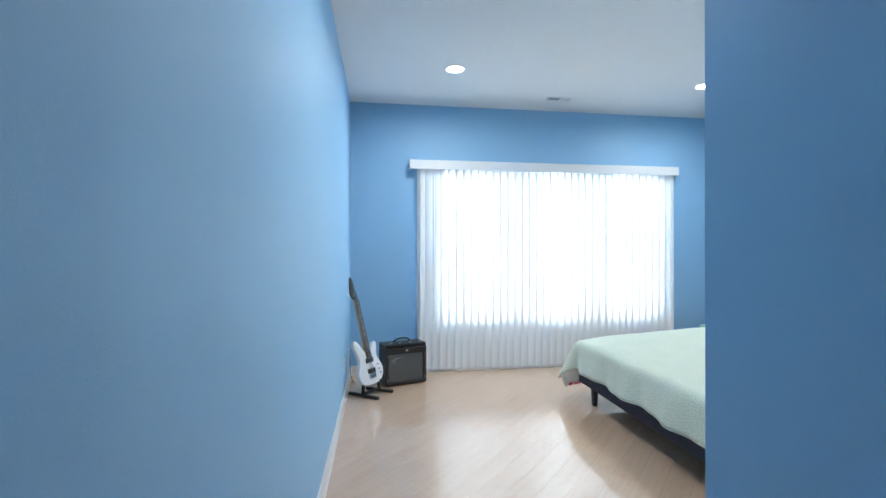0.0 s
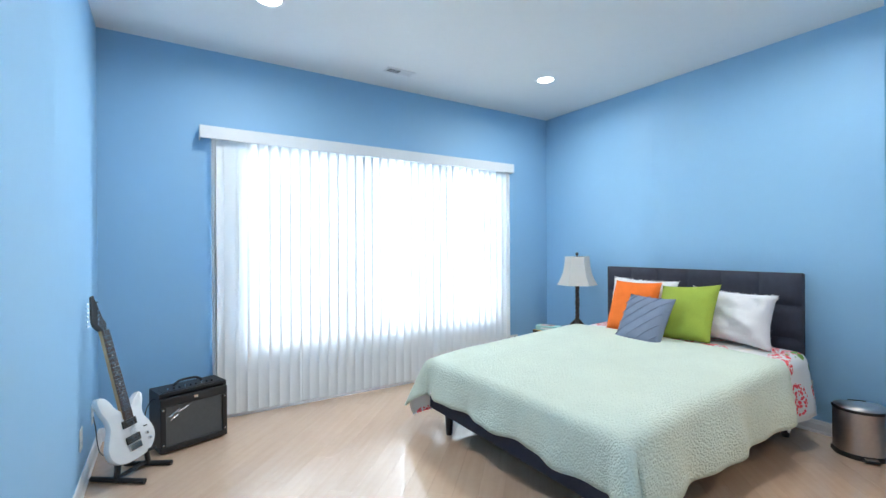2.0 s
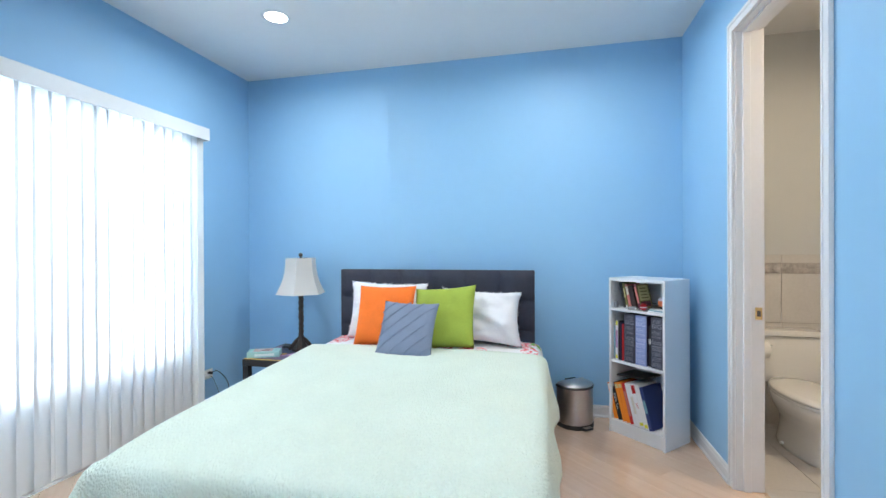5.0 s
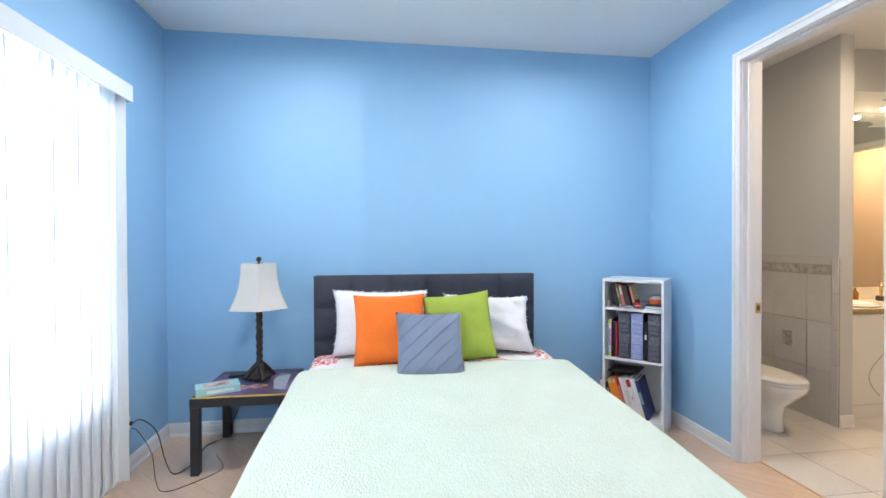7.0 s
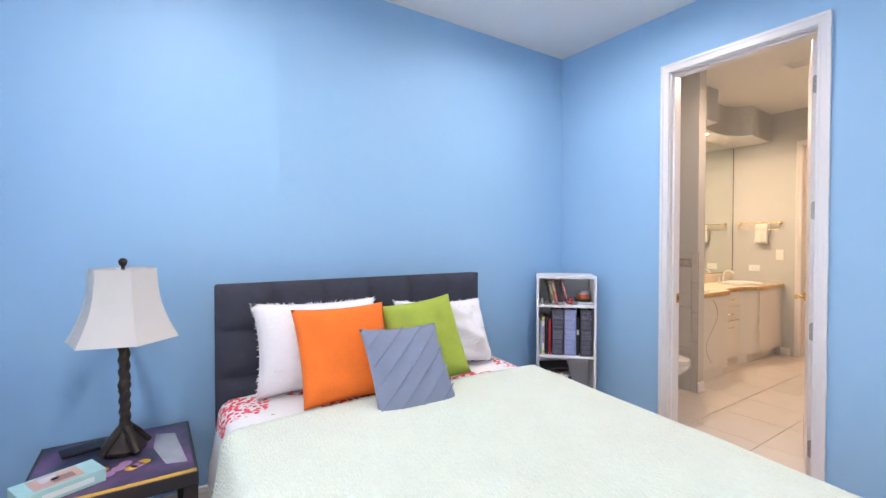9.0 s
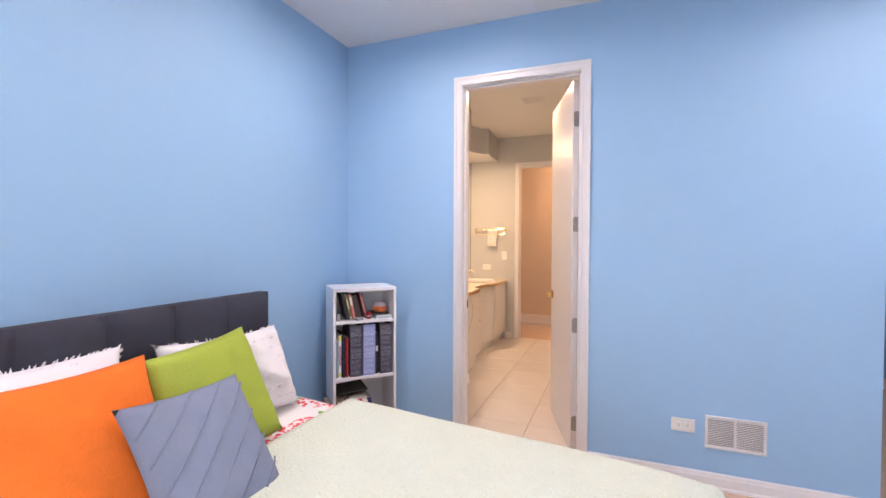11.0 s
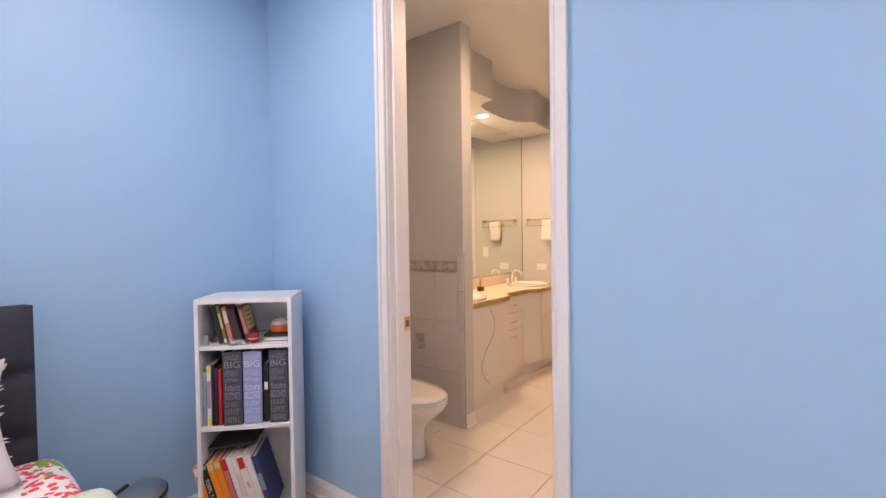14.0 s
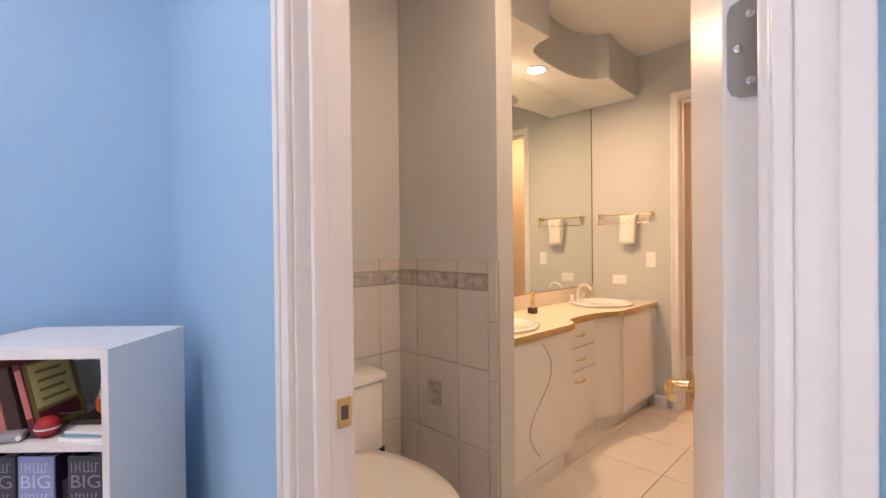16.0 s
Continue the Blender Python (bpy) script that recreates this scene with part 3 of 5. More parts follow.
def headboard():
    hb = part("headboard", box(B(), 3.530, 3.590, 1.955, 3.455, .16, 1.086, bevel=.012), NAVY, bed, smooth=True)
    for i in range(6):
        for j in range(4):
            a, b = 1.955 + .25 * i, 1.955 + .25 * (i + 1)
            c, d = (1.086 - .215 * (j + 1), 1.086 - .215 * j)
            bm = B()
            n = 7
            g = []
            for u in range(n + 1):
                row = []
                for w in range(n + 1):
                    fu, fw = 2 * u / n - 1, 2 * w / n - 1
                    e = (max(0, 1 - fu ** 6) * max(0, 1 - fw ** 6)) ** .5
                    row.append(bm.verts.new((3.533 - .028 * e - .006 * (1 - fu * fu) * (1 - fw * fw), a + (b - a) * u / n, c + (d - c) * w / n)))
                g.append(row)
            for u in range(n):
                for w in range(n):
                    bm.faces.new((g[u][w], g[u + 1][w], g[u + 1][w + 1], g[u][w + 1]))
            part("tufted_panel", bm, NAVY, hb, smooth="all")


headboard()
mat_ob = tagged(boxpart("mattress", (1.63, 3.50, 1.955, 3.41, .301, .483), MATTRESS, bevel=.05), "white mattress on the platform bed", "mattress")


def drape(name, x0, x1, y0, y1, top, over_f, over_s, over_n, rmax, step, seed, lift, tail=(0, 0)):
    """A cloth laid over the mattress; hangs past the foot (x0) and both sides with soft folds and cone-shaped corners."""
    R = .055
    rg = random.Random(seed)
    ph = [rg.uniform(0, 6.28) for _ in range(8)]

    def hang(d):
        q = R * math.pi / 2
        if d < q:
            return R * math.sin(d / R), R * (1 - math.cos(d / R))
        return R + (d - q) * .07, R + (d - q)

    def line(a, b, lo, hi):
        n = max(2, int((b - a + lo + hi) / step))
        return [a - lo + (b - a + lo + hi) * i / n for i in range(n + 1)]

    xs = line(x0, x1, over_f, 0)
    ys = line(y0, y1, over_s, over_n)
    bm = B()
    grid = []
    for x in xs:
        row = []
        for y in ys:
            da = max(0, x0 - x)
            side = -1 if y < y0 else 1
            db = max(0, y0 - y, y - y1)
            cx, cy = max(x, x0), min(max(y, y0), y1)
            tx, ty = (cx - x0) / (x1 - x0), (cy - (y0 + y1) / 2) / ((y1 - y0) / 2)
            z = top + .085 * tx + .012 * (1 - ty * ty) + .004 * noise.noise((cx * 4, cy * 4, seed)) - .018 * max(0, 1 - tx * 6) ** 2
            if da == 0 and db == 0:
                row.append(bm.verts.new((cx, cy, z)))
                continue
            r = math.hypot(da, db) * (.82 if name == "c" and da == 0 and cx < 3.03 else 1)
            lim = rmax + (tail[1] if side > 0 else tail[0])
            r = min(r, lim) if da > 0 and db > 0 else r
            hem = .012 * math.sin((x + y) * 9 + ph[0])
            th = math.atan2(db, da) if r else 0
            h, v = hang(r * (1 + hem))
            full = min(1, r / .3)
            if da > 0 and db > 0:
                s2 = math.sin(2 * th)
                h += r * (.42 * s2 ** 2 + .05 * math.sin(6 * th + ph[1]))
            elif da > 0:
                h += full ** 1.5 * (.026 + .026 * math.sin(cy * 13 + ph[2]) + .010 * math.sin(cy * 29 + ph[3]))
            else:
                h += full ** 1.5 * (.020 + .020 * math.sin(cx * 10 + ph[4]) + .009 * math.sin(cx * 23 + ph[5]))
            zz = max(.012 + lift, z - v)
            row.append(bm.verts.new((cx - h * math.cos(th), cy + side * h * math.sin(th), zz)))
        grid.append(row)
    for i in range(len(xs) - 1):
        for j in range(len(ys) - 1):
            bm.faces.new((grid[i][j], grid[i + 1][j], grid[i + 1][j + 1], grid[i][j + 1]))
    border = [g[0].co.copy() for g in grid[::-1]] + [v.co.copy() for v in grid[0][1:-1]] + [g[-1].co.copy() for g in grid]
    return bm, border


def cloth(name, made, material, label, category, thick):
    bm, border = made
    ob = tagged(part(name, bm, material, smooth="all"), label, category)
    md = ob.modifiers.new("thickness", "SOLIDIFY")
    md.thickness, md.offset = thick, 1.0
    part("hem_binding", tube(B(), border, .0055, 6), material, ob, smooth="all")
    return ob


cloth("floral_coverlet", drape("c", 1.648, 3.46, 1.965, 3.395, .493, .24, .40, .38, .40, .03, 3, 0, (-.15, .13)), FLORAL, "white coverlet printed with coral flowers, on the mattress", "coverlet", .004)
cloth("quilt", drape("q", 1.615, 3.08, 1.93, 3.43, .503, .265, .36, .31, .45, .022, 7, .01, (.03, -.07)), QUILT, "pale mint green quilted bedspread draped over the bed", "bedspread", .007)


def pillow(name, centre, hu, hv, thick, material, label, flange=0.0, ribs=0, shag=0, seed=1, pinch=.065, crinkle=.008):
    """A stuffed cushion round centre with half-axes hu (across) and hv (up)."""
    c, hu, hv = Vector(centre), Vector(hu), Vector(hv)
    nrm = hu.cross(hv).normalized()
    if nrm.x > 0:
        nrm = -nrm
    n = 22
    bm = B()
    rows = {}
    for s in (1, -1):
        for i in range(n + 1):
            for j in range(n + 1):
                u, v = 2 * i / n - 1, 2 * j / n - 1
                edge = i in (0, n) or j in (0, n)
                if s < 0 and edge:
                    rows[s, i, j] = rows[1, i, j]
                    continue
                pu = u * (1 - pinch * (1 - v * v) * abs(u) ** 3)
                pv = v * (1 - pinch * (1 - u * u) * abs(v) ** 3)
                t = thick * (max(0, 1 - u ** 4) * max(0, 1 - v ** 4)) ** .55
                t += crinkle * (noise.noise((u * 2.2 + seed, v * 2.2, s * 3.1)) + .5 * noise.noise((u * 6 + v * 3 + seed, v * 5, s * 3.1))) * min(1, 2.5 * (1 - max(abs(u), abs(v))))
                rows[s, i, j] = bm.verts.new(c + hu * pu + hv * pv + nrm * s * t)
    for s in (1, -1):
        for i in range(n):
            for j in range(n):
                bm.faces.new((rows[s, i, j], rows[s, i + 1, j], rows[s, i + 1, j + 1], rows[s, i, j + 1]))
    root = thing(name, label, "pillow")
    body = part("cushion", bm, material, root, smooth="all")
    if ribs:
        for k in range(ribs):
            o = -1.5 + 3.0 * (k + .5) / ribs
            pts = []
            for q in range(25):
                a = -1.5 + 3 * q / 24
                u, v = (a * .75 + o * .66), (a * .66 - o * .75)
                if abs(u) < .95 and abs(v) < .95:
                    t = thick * (max(0, 1 - u ** 4) * max(0, 1 - v ** 4)) ** .55
                    pts.append(c + hu * u + hv * v + nrm * (t + .002))
            if len(pts) > 2:
                part("piping", tube(B(), pts, .0032, 5), material, body, smooth="all")
    if shag:
        rg = random.Random(seed)
        bm = B()
        for k in range(shag):
            if k % 3 == 0:
                e = rg.uniform(-1, 1)
                u, v = rg.choice(((e, 1), (e, -1), (1, e), (-1, e), (e, 1)))
                d = (hu * u + hv * v).normalized() + nrm * rg.uniform(-.4, .6)
            else:
                u, v = rg.uniform(-.9, .9), round(rg.uniform(-.9, .9) * 4) / 4.4
                d = nrm + hv.normalized() * rg.uniform(-1, .1) + hu.normalized() * rg.uniform(-.6, .6)
            t = thick * (max(0, 1 - u ** 4) * max(0, 1 - v ** 4)) ** .55
            p = c + hu * u * (1 - pinch * (1 - v * v) * abs(u) ** 3) + hv * v * (1 - pinch * (1 - u * u) * abs(v) ** 3) + nrm * t * .97
            d = d.normalized() * rg.uniform(.008, .016)
            side = d.cross(nrm + Vector((.1, .2, .3))).normalized() * .0035
            a = [bm.verts.new(p + side), bm.verts.new(p - side), bm.verts.new(p + d + nrm * .001), bm.verts.new(p + d * .6 + nrm * .005)]
            for f in ((0, 1, 2), (0, 2, 3), (1, 3, 2), (0, 3, 1)):
                bm.faces.new([a[q] for q in f])
        part("tufts", bm, material, root, "short cotton tufts")["kind"] = "stuff"
    return root


pillow("pillow", (3.365, 2.320, .775), (-.012, -.285, -.012), (.065, .006, .178), .090, WHITEP, "white crinkled cotton pillow leaning on the headboard", shag=300, seed=5, crinkle=.045, pinch=.11)
pillow("pillow", (3.400, 3.02, .790), (-.01, -.30, -.005), (.050, 0, .205), .085, WHITEP, "white tufted cotton pillow leaning on the headboard", shag=420, seed=9, crinkle=.02, pinch=.08)
pillow("throw_pillow", (3.205, 2.965, .785), (-.015, -.215, .003), (.080, .005, .200), .060, ORANGE, "square bright orange throw pillow", seed=2)
pillow("throw_pillow", (3.205, 2.545, .785), (.004, -.212, .018), (.095, .008, .195), .058, GREEN, "square lime green linen throw pillow", seed=3)
pillow("throw_pillow", (3.015, 2.745, .722), (-.012, -.190, -.003), (.108, -.002, .170), .052, GREYP, "small blue-grey throw pillow with slanting piped seams", ribs=9, seed=4)

# ---- side table, lamp and what lies on it ----
tab = thing("side_table", "black square side table with painted top", "side table", m=pose(3.165, 3.555, 0))
TW, TZ = .55, .432
part("tabletop", box(B(), 0, TW, 0, TW * .95, TZ - .05, TZ, bevel=.003), BLACKW, tab)
part("painted_panel", box(B(), .03, TW - .012, .012, TW * .95 - .012, TZ + .0005, TZ + .002), TABLETOP, tab, "plum and slate painted panel")
part("front_border", box(B(), .004, .028, .006, TW * .95 - .006, TZ + .0005, TZ + .0022), YELLOW, tab, "mustard painted border")
part("patch", prism(B(), [(.10, .03), (.42, .06), (.45, .13), (.30, .14), (.12, .10)], TZ + .0022, TZ + .003), GREYPAINT, tab, "grey painted streak")
for i, (x, y) in enumerate(((.16, .21), (.18, .25), (.15, .28), (.20, .30), (.17, .19), (.21, .23), (.19, .17))):
    part("painted_petal", lathe(B(), [(.022, TZ + .0022), (.022, TZ + .003)], 12, (x, y)), LILAC if i % 3 else YELLOW, tab)
for x in (0.0, TW - .05):
    for y in (0.0, TW * .95 - .05):
        part("leg", box(B(), x + .002, x + .048, y + .002, y + .048, 0, TZ - .05, bevel=.002), BLACKW, tab)

lamp = thing("table_lamp", "bronze twisted-column table lamp with cream bell shade", "table lamp", m=pose(3.50, 3.79, TZ + .003))
part("column", lathe(B(), [(.020, .085), (.026, .10), (.020, .115), (.017, .13), (.017, .25), (.023, .262), (.023, .275), (.017, .285), (.017, .42), (.021, .43), (.021, .445), (.013, .46), (.006, .47), (.006, .75)], 18), BRONZE, lamp, smooth=True)
for k in range(3):
    for z0, z1 in ((.13, .25), (.285, .42)):
        pts = [(.0165 * math.cos(k * 2.094 + q * .42), .0165 * math.sin(k * 2.094 + q * .42), z0 + (z1 - z0) * q / 14) for q in range(15)]
        part("twist", tube(B(), pts, .0055, 6), BRONZE, lamp, smooth=True)
for k in range(4):
    a = k * math.pi / 2 + .5
    part("foot", tube(B(), curve_pts([(.012 * math.cos(a), .012 * math.sin(a), .095), (.045 * math.cos(a), .045 * math.sin(a), .065), (.075 * math.cos(a), .075 * math.sin(a), .03), (.092 * math.cos(a), .092 * math.sin(a), .013)]), [.02 - .00035 * q for q in range(25)], 8), BRONZE, lamp, smooth=True)
part("base_skirt", lathe(B(), [(.07, .002), (.075, .02), (.045, .055), (.022, .09)], 8), BRONZE, lamp)
bm = B()
rows = []
for q in range(9):
    f = q / 8
    r = .192 - .070 * f - .030 * math.sin(f * math.pi * .9) * (1 - f * .3)
    rows.append([bm.verts.new((r * math.cos(math.pi / 3 * k + .26), r * math.sin(math.pi / 3 * k + .26), .455 + .285 * f)) for k in range(6)])
for a, b in zip(rows, rows[1:]):
    for k in range(6):
        bm.faces.new((a[k], a[(k + 1) % 6], b[(k + 1) % 6], b[k]))
sh = part("shade", bm, SHADE, lamp, "cream fabric bell shade")
md = sh.modifiers.new("thickness", "SOLIDIFY")
md.thickness = .002
for k in range(6):
    part("seam", tube(B(), [Vector(((.1935 - .070 * q / 8 - .030 * math.sin(q / 8 * math.pi * .9) * (1 - q / 8 * .3)) * math.cos(math.pi / 3 * k + .26), (.1935 - .070 * q / 8 - .030 * math.sin(q / 8 * math.pi * .9) * (1 - q / 8 * .3)) * math.sin(math.pi / 3 * k + .26), .455 + .285 * q / 8)) for q in range(9)], .002, 5), SHADE, sh)
part("shade_ring", lathe(B(), [(.007, .735), (.007, .745)], 10), BRONZE, lamp)
part("spider", box(B(), -.10, .10, -.002, .002, .737, .740), BRONZE, lamp)
part("finial", lathe(B(), [(.004, .742), (.006, .748), (.013, .756), (.016, .766), (.013, .776), (.004, .782)], 14), BRONZE, lamp, smooth=True)

tb = thing("tissue_box", "pale aqua box with a printed lid picture", "box", m=pose(3.275, 3.965, TZ + .003, 0, 0, 24))
part("carton", box(B(), -.06, .06, -.115, .115, 0, .045, bevel=.002), plain("aqua_card", 165, 208, 208), tb)
part("picture", box(B(), -.045, .045, -.06, .075, .0453, .046), plain("picture_print", 205, 170, 160), tb)
for i, (x0, x1, y0, y1) in enumerate(((-.03, .01, -.04, .02), (-.01, .035, .0, .05))):
    part("figure_patch", box(B(), x0, x1, y0, y1, .0462, .0466), plain("picture_tone", 150 + 60 * i, 120 + 80 * i, 115 + 90 * i), tb)
part("caption_bar", box(B(), -.061, -.0603, -.08, .06, .012, .030), plain("pale_bar", 225, 235, 235), tb)
ph = thing("phone", "dark pocket device lying on the side table", "phone", m=pose(3.60, 3.93, TZ + .003, 0, 0, 15))
part("body", box(B(), -.04, .04, -.075, .075, 0, .012, bevel=.004), BLACKP, ph)


def cable(name, pts, r, label, material=CABLE):
    return tagged(part(name, tube(B(), curve_pts(pts, 10), r, 6), material, smooth="all"), label, "cable")


cable("power_cord", [(3.245, 4.415, .285), (3.26, 4.37, .30), (3.28, 4.30, .22), (3.25, 4.24, .06), (3.20, 4.17, .006), (3.32, 4.12, .005), (3.55, 4.13, .005), (3.69, 4.03, .006), (3.715, 4.02, .10), (3.73, 3.90, .36)], .003, "black lamp cord looping across the floor")
cable("charger_cord", [(3.225, 4.415, .270), (3.20, 4.36, .26), (3.16, 4.27, .15), (3.10, 4.22, .02), (3.02, 4.14, .004), (3.10, 4.02, .004), (3.22, 3.93, .004), (3.33, 3.97, .004), (3.40, 4.02, .004)], .002, "thin black charger cord on the floor")
for x, z in ((3.245, .285), (3.225, .270)):
    pl = tagged(boxpart("plug", (x - .012, x + .012, 4.412, 4.441, z - .011, z + .011), BLACKP if z > .28 else PLATE, bevel=.003), "small plug pushed into the wall outlet", "plug")

# ---- guitar corner ----
AMP = pose(-.025, 3.965, 0, 0, 0, 17.5)
amp = thing("guitar_amplifier", "black combo guitar amplifier with grey grille cloth", "amplifier", m=AMP)
AW, AD, AH = .40, .21, .375
part("cabinet", box(box(box(box(box(B(), 0, AW, .02, AD, .012, .030), 0, AW, .02, AD, AH - .018, AH), 0, .018, .02, AD, .03, AH - .018), AW - .018, AW, .02, AD, .03, AH - .018), .018, AW - .018, AD - .02, AD, .03, AH - .018), BLACKP, amp)
for d in ((0, AW, 0, .03, .012, .045), (0, .032, 0, .03, .045, AH - .085), (AW - .032, AW, 0, .03, .045, AH - .085), (0, AW, 0, .03, AH - .085, AH - .03)):
    part("front_frame", box(B(), *d, bevel=.006), BLACKP, amp)
part("grille_cloth", box(B(), .030, AW - .030, .014, .024, .043, AH - .083), GREYCLOTH, amp, "woven grey grille cloth")
panel = part("control_panel", box(B(), .02, AW - .02, .03, .10, AH - .012, AH + .004, bevel=.003), BLACKP, amp)
for i in range(9):
    part("knob", lathe(B(), [(.007, 0), (.006, .012), (.002, .013)], 10), BLACKP if i % 3 else CHROME, panel, m=pose(.06 + .033 * i, .062, AH + .004), smooth=True)
for x in (.016, AW - .016):
    for z in (.06, AH - .10):
        part("corner_screw", lathe(B(), [(.006, 0), (.004, .002)], 8), CHROME, amp, m=pose(x, -.0005, z, 90, 0, 0))
part("handle", tube(B(), curve_pts([(.115, .13, AH), (.125, .13, AH + .018), (.16, .13, AH + .034), (.24, .13, AH + .034), (.275, .13, AH + .018), (.285, .13, AH)]), .008, 8), BLACKP, amp, smooth=True)
for a, b in (((.055, .225), (.11, .262)), ((.085, .232), (.06, .20)), ((.10, .245), (.125, .252)), ((.125, .252), (.16, .268)), ((.075, .215), (.10, .222))):
    part("emblem_stroke", tube(B(), [(a[0], .0125, a[1]), (b[0], .0125, b[1])], .0025, 5), CHROME, amp)
part("badge", box(B(), .19, .215, -.003, .0, AH - .06, AH - .045), CHROME, amp)
for x in (.03, AW - .03):
    for y in (.04, AD - .03):
        part("foot", lathe(B(), [(.012, 0), (.014, .012)], 10, (x, y)), BLACKP, amp)
cable("amp_cord", [(-.02, 4.05, .30), (-.07, 4.06, .33), (-.11, 4.08, .22), (-.10, 4.12, .02), (-.2, 4.2, .006), (-.33, 4.17, .01), (-.36, 4.15, .2), (-.368, 4.14, .26)], .003, "black amplifier cord running to the wall")

stand = thing("guitar_stand", "black A-frame guitar stand on the floor", "stand")
for a, b in (((-.345, 3.83), (-.095, 3.645)), ((-.20, 3.94), (.03, 3.815))):
    part("foot_bar", tube(B(), [(*a, .016), (*b, .016)], .014, 10), BLACKP, stand, smooth=True)
part("cross_bar", tube(B(), [(-.22, 3.737, .03), (-.09, 3.88, .03)], .012, 8), BLACKP, stand)
part("upright", tube(B(), [(-.225, 3.745, .02), (-.215, 3.76, .17)], .016, 8), BLACKP, stand)
part("upright", tube(B(), [(-.085, 3.875, .02), (-.10, 3.86, .12)], .014, 8), BLACKP, stand)
part("cradle", tube(B(), curve_pts([(-.235, 3.71, .145), (-.215, 3.76, .13), (-.16, 3.80, .11), (-.09, 3.80, .12), (-.055, 3.755, .145), (-.052, 3.70, .165)]), .009, 8), BLACKP, stand, smooth=True)


def guitar():
    """Local frame: x across the body, y up the neck, z out of the face; set leaning in the stand."""
    up = Vector((-.18, .11, .82)).normalized()
    face = Vector((.74, -.67, 0))
    face = (face - up * face.dot(up)).normalized()
    xa = up.cross(face)
    m = Matrix(((xa.x, up.x, face.x, -.128), (xa.y, up.y, face.y, 3.735), (xa.z, up.z, face.z, .110), (0, 0, 0, 1)))
    g = thing("electric_guitar", "glossy white electric guitar resting on its stand", "guitar", m=m)
    right = [(0, 0), (.06, .003), (.115, .025), (.15, .07), (.155, .12), (.135, .17), (.112, .21), (.112, .25), (.128, .29), (.135, .325), (.118, .345), (.085, .33), (.055, .30), (.03, .285)]
    left = [(-.03, .285), (-.055, .31), (-.075, .35), (-.105, .385), (-.14, .39), (-.15, .36), (-.14, .31), (-.118, .26), (-.115, .21), (-.135, .165), (-.155, .115), (-.148, .06), (-.11, .02), (-.06, .003)]
    pts = curve_pts([(x, y, 0) for x, y in right], 3) + curve_pts([(x, y, 0) for x, y in left], 3)
    part("body", prism(B(), [(p.x * .93, p.y) for p in pts], -.040, 0, bevel=.008), GUITARW, g, smooth=True)
    part("neck", prism(B(), [(-.028, .235), (.028, .235), (.0215, .735), (-.0215, .735)], -.018, .006, bevel=.004), mat("maple_neck", (.50, .33, .17), .35), g)
    fb = part("fretboard", prism(B(), [(-.028, .228), (.028, .228), (.0215, .735), (-.0215, .735)], .0062, .011), ROSEW, g, "dark rosewood fretboard")
    for k in range(22):
        y = .735 - .648 * (1 - 2 ** (-(k + 1) / 12)) * .98
        if y > .235:
            part("fret", box(B(), -.026, .026, y - .0012, y + .0012, .0112, .0125), CHROME, fb)
    for k in (3, 5, 7, 9, 12, 15, 17):
        y = .735 - .648 * (1 - 2 ** (-(k - .5) / 12)) * .98
        part("inlay", lathe(B(), [(.004, .0112), (.004, .0117)], 10, (0, y)), PLATE, fb)
    head = part("headstock", prism(B(), [(-.022, .735), (.022, .735), (.030, .77), (.018, .80), (-.002, .935), (-.016, .93), (-.048, .80), (-.044, .765)], -.022, -.006, bevel=.002), BLACKW, g, "black pointed headstock")
    for k in range(6):
        y, x = .775 + .024 * k, -.048 + .006 * k
        t = part("tuner", lathe(B(), [(.005, -.006), (.004, .006)], 8, (x + .022, y)), CHROME, head)
        part("button", tube(B(), [(x + .004, y, -.014), (x - .014, y, -.014), (x - .028, y, -.014)], [.003, .003, .006], 6), CHROME, t)
    for y in (.205, .115):
        pk = part("pickup", box(B(), -.043, .043, y - .020, y + .020, .0005, .009, bevel=.002), BLACKP, g)
        for s in (-1, 1):
            for k in range(6):
                part("pole", lathe(B(), [(.0025, .009), (.002, .0098)], 6, (-.026 + .0104 * k, y + s * .009)), CHROME, pk)
    part("bridge", box(B(), -.036, .036, .055, .090, .0005, .012, bevel=.002), CHROME, g)
    for x, y in ((.085, .11), (.095, .075)):
        part("knob", lathe(B(), [(.009, .0005), (.008, .014), (.003, .015)], 12, (x, y)), CHROME, g, smooth=True)
    part("switch", tube(B(), [(.08, .15, .0), (.085, .152, .02)], .003, 6), BLACKP, g)
    for k in range(6):
        x0, x1 = -.018 + .0072 * k, -.015 + .006 * k
        part("string", tube(B(), [(x0, .07, .013), (x1, .735, .0135), (-.026 + .006 * k, .775 + .024 * k, .002)], .0006, 4), CHROME, g)
    part("strap_button", lathe(B(), [(.006, 0), (.004, .01), (.007, .014)], 8), CHROME, g, m=pose(0, 0, -.02, 90, 0, 0))


guitar()

# ---- trash can ----
can = thing("trash_can", "brushed steel half-round step trash can with black base", "trash can", m=pose(3.56, 1.675, 0, 0, 0, 125) @ Matrix.Diagonal((.9, .9, 1, 1)))


def dshape(r, back, n=18):
    return [(r * math.cos(math.pi * k / n), r * .88 * math.sin(math.pi * k / n)) for k in range(n + 1)] + [(-r, -back), (r, -back)]


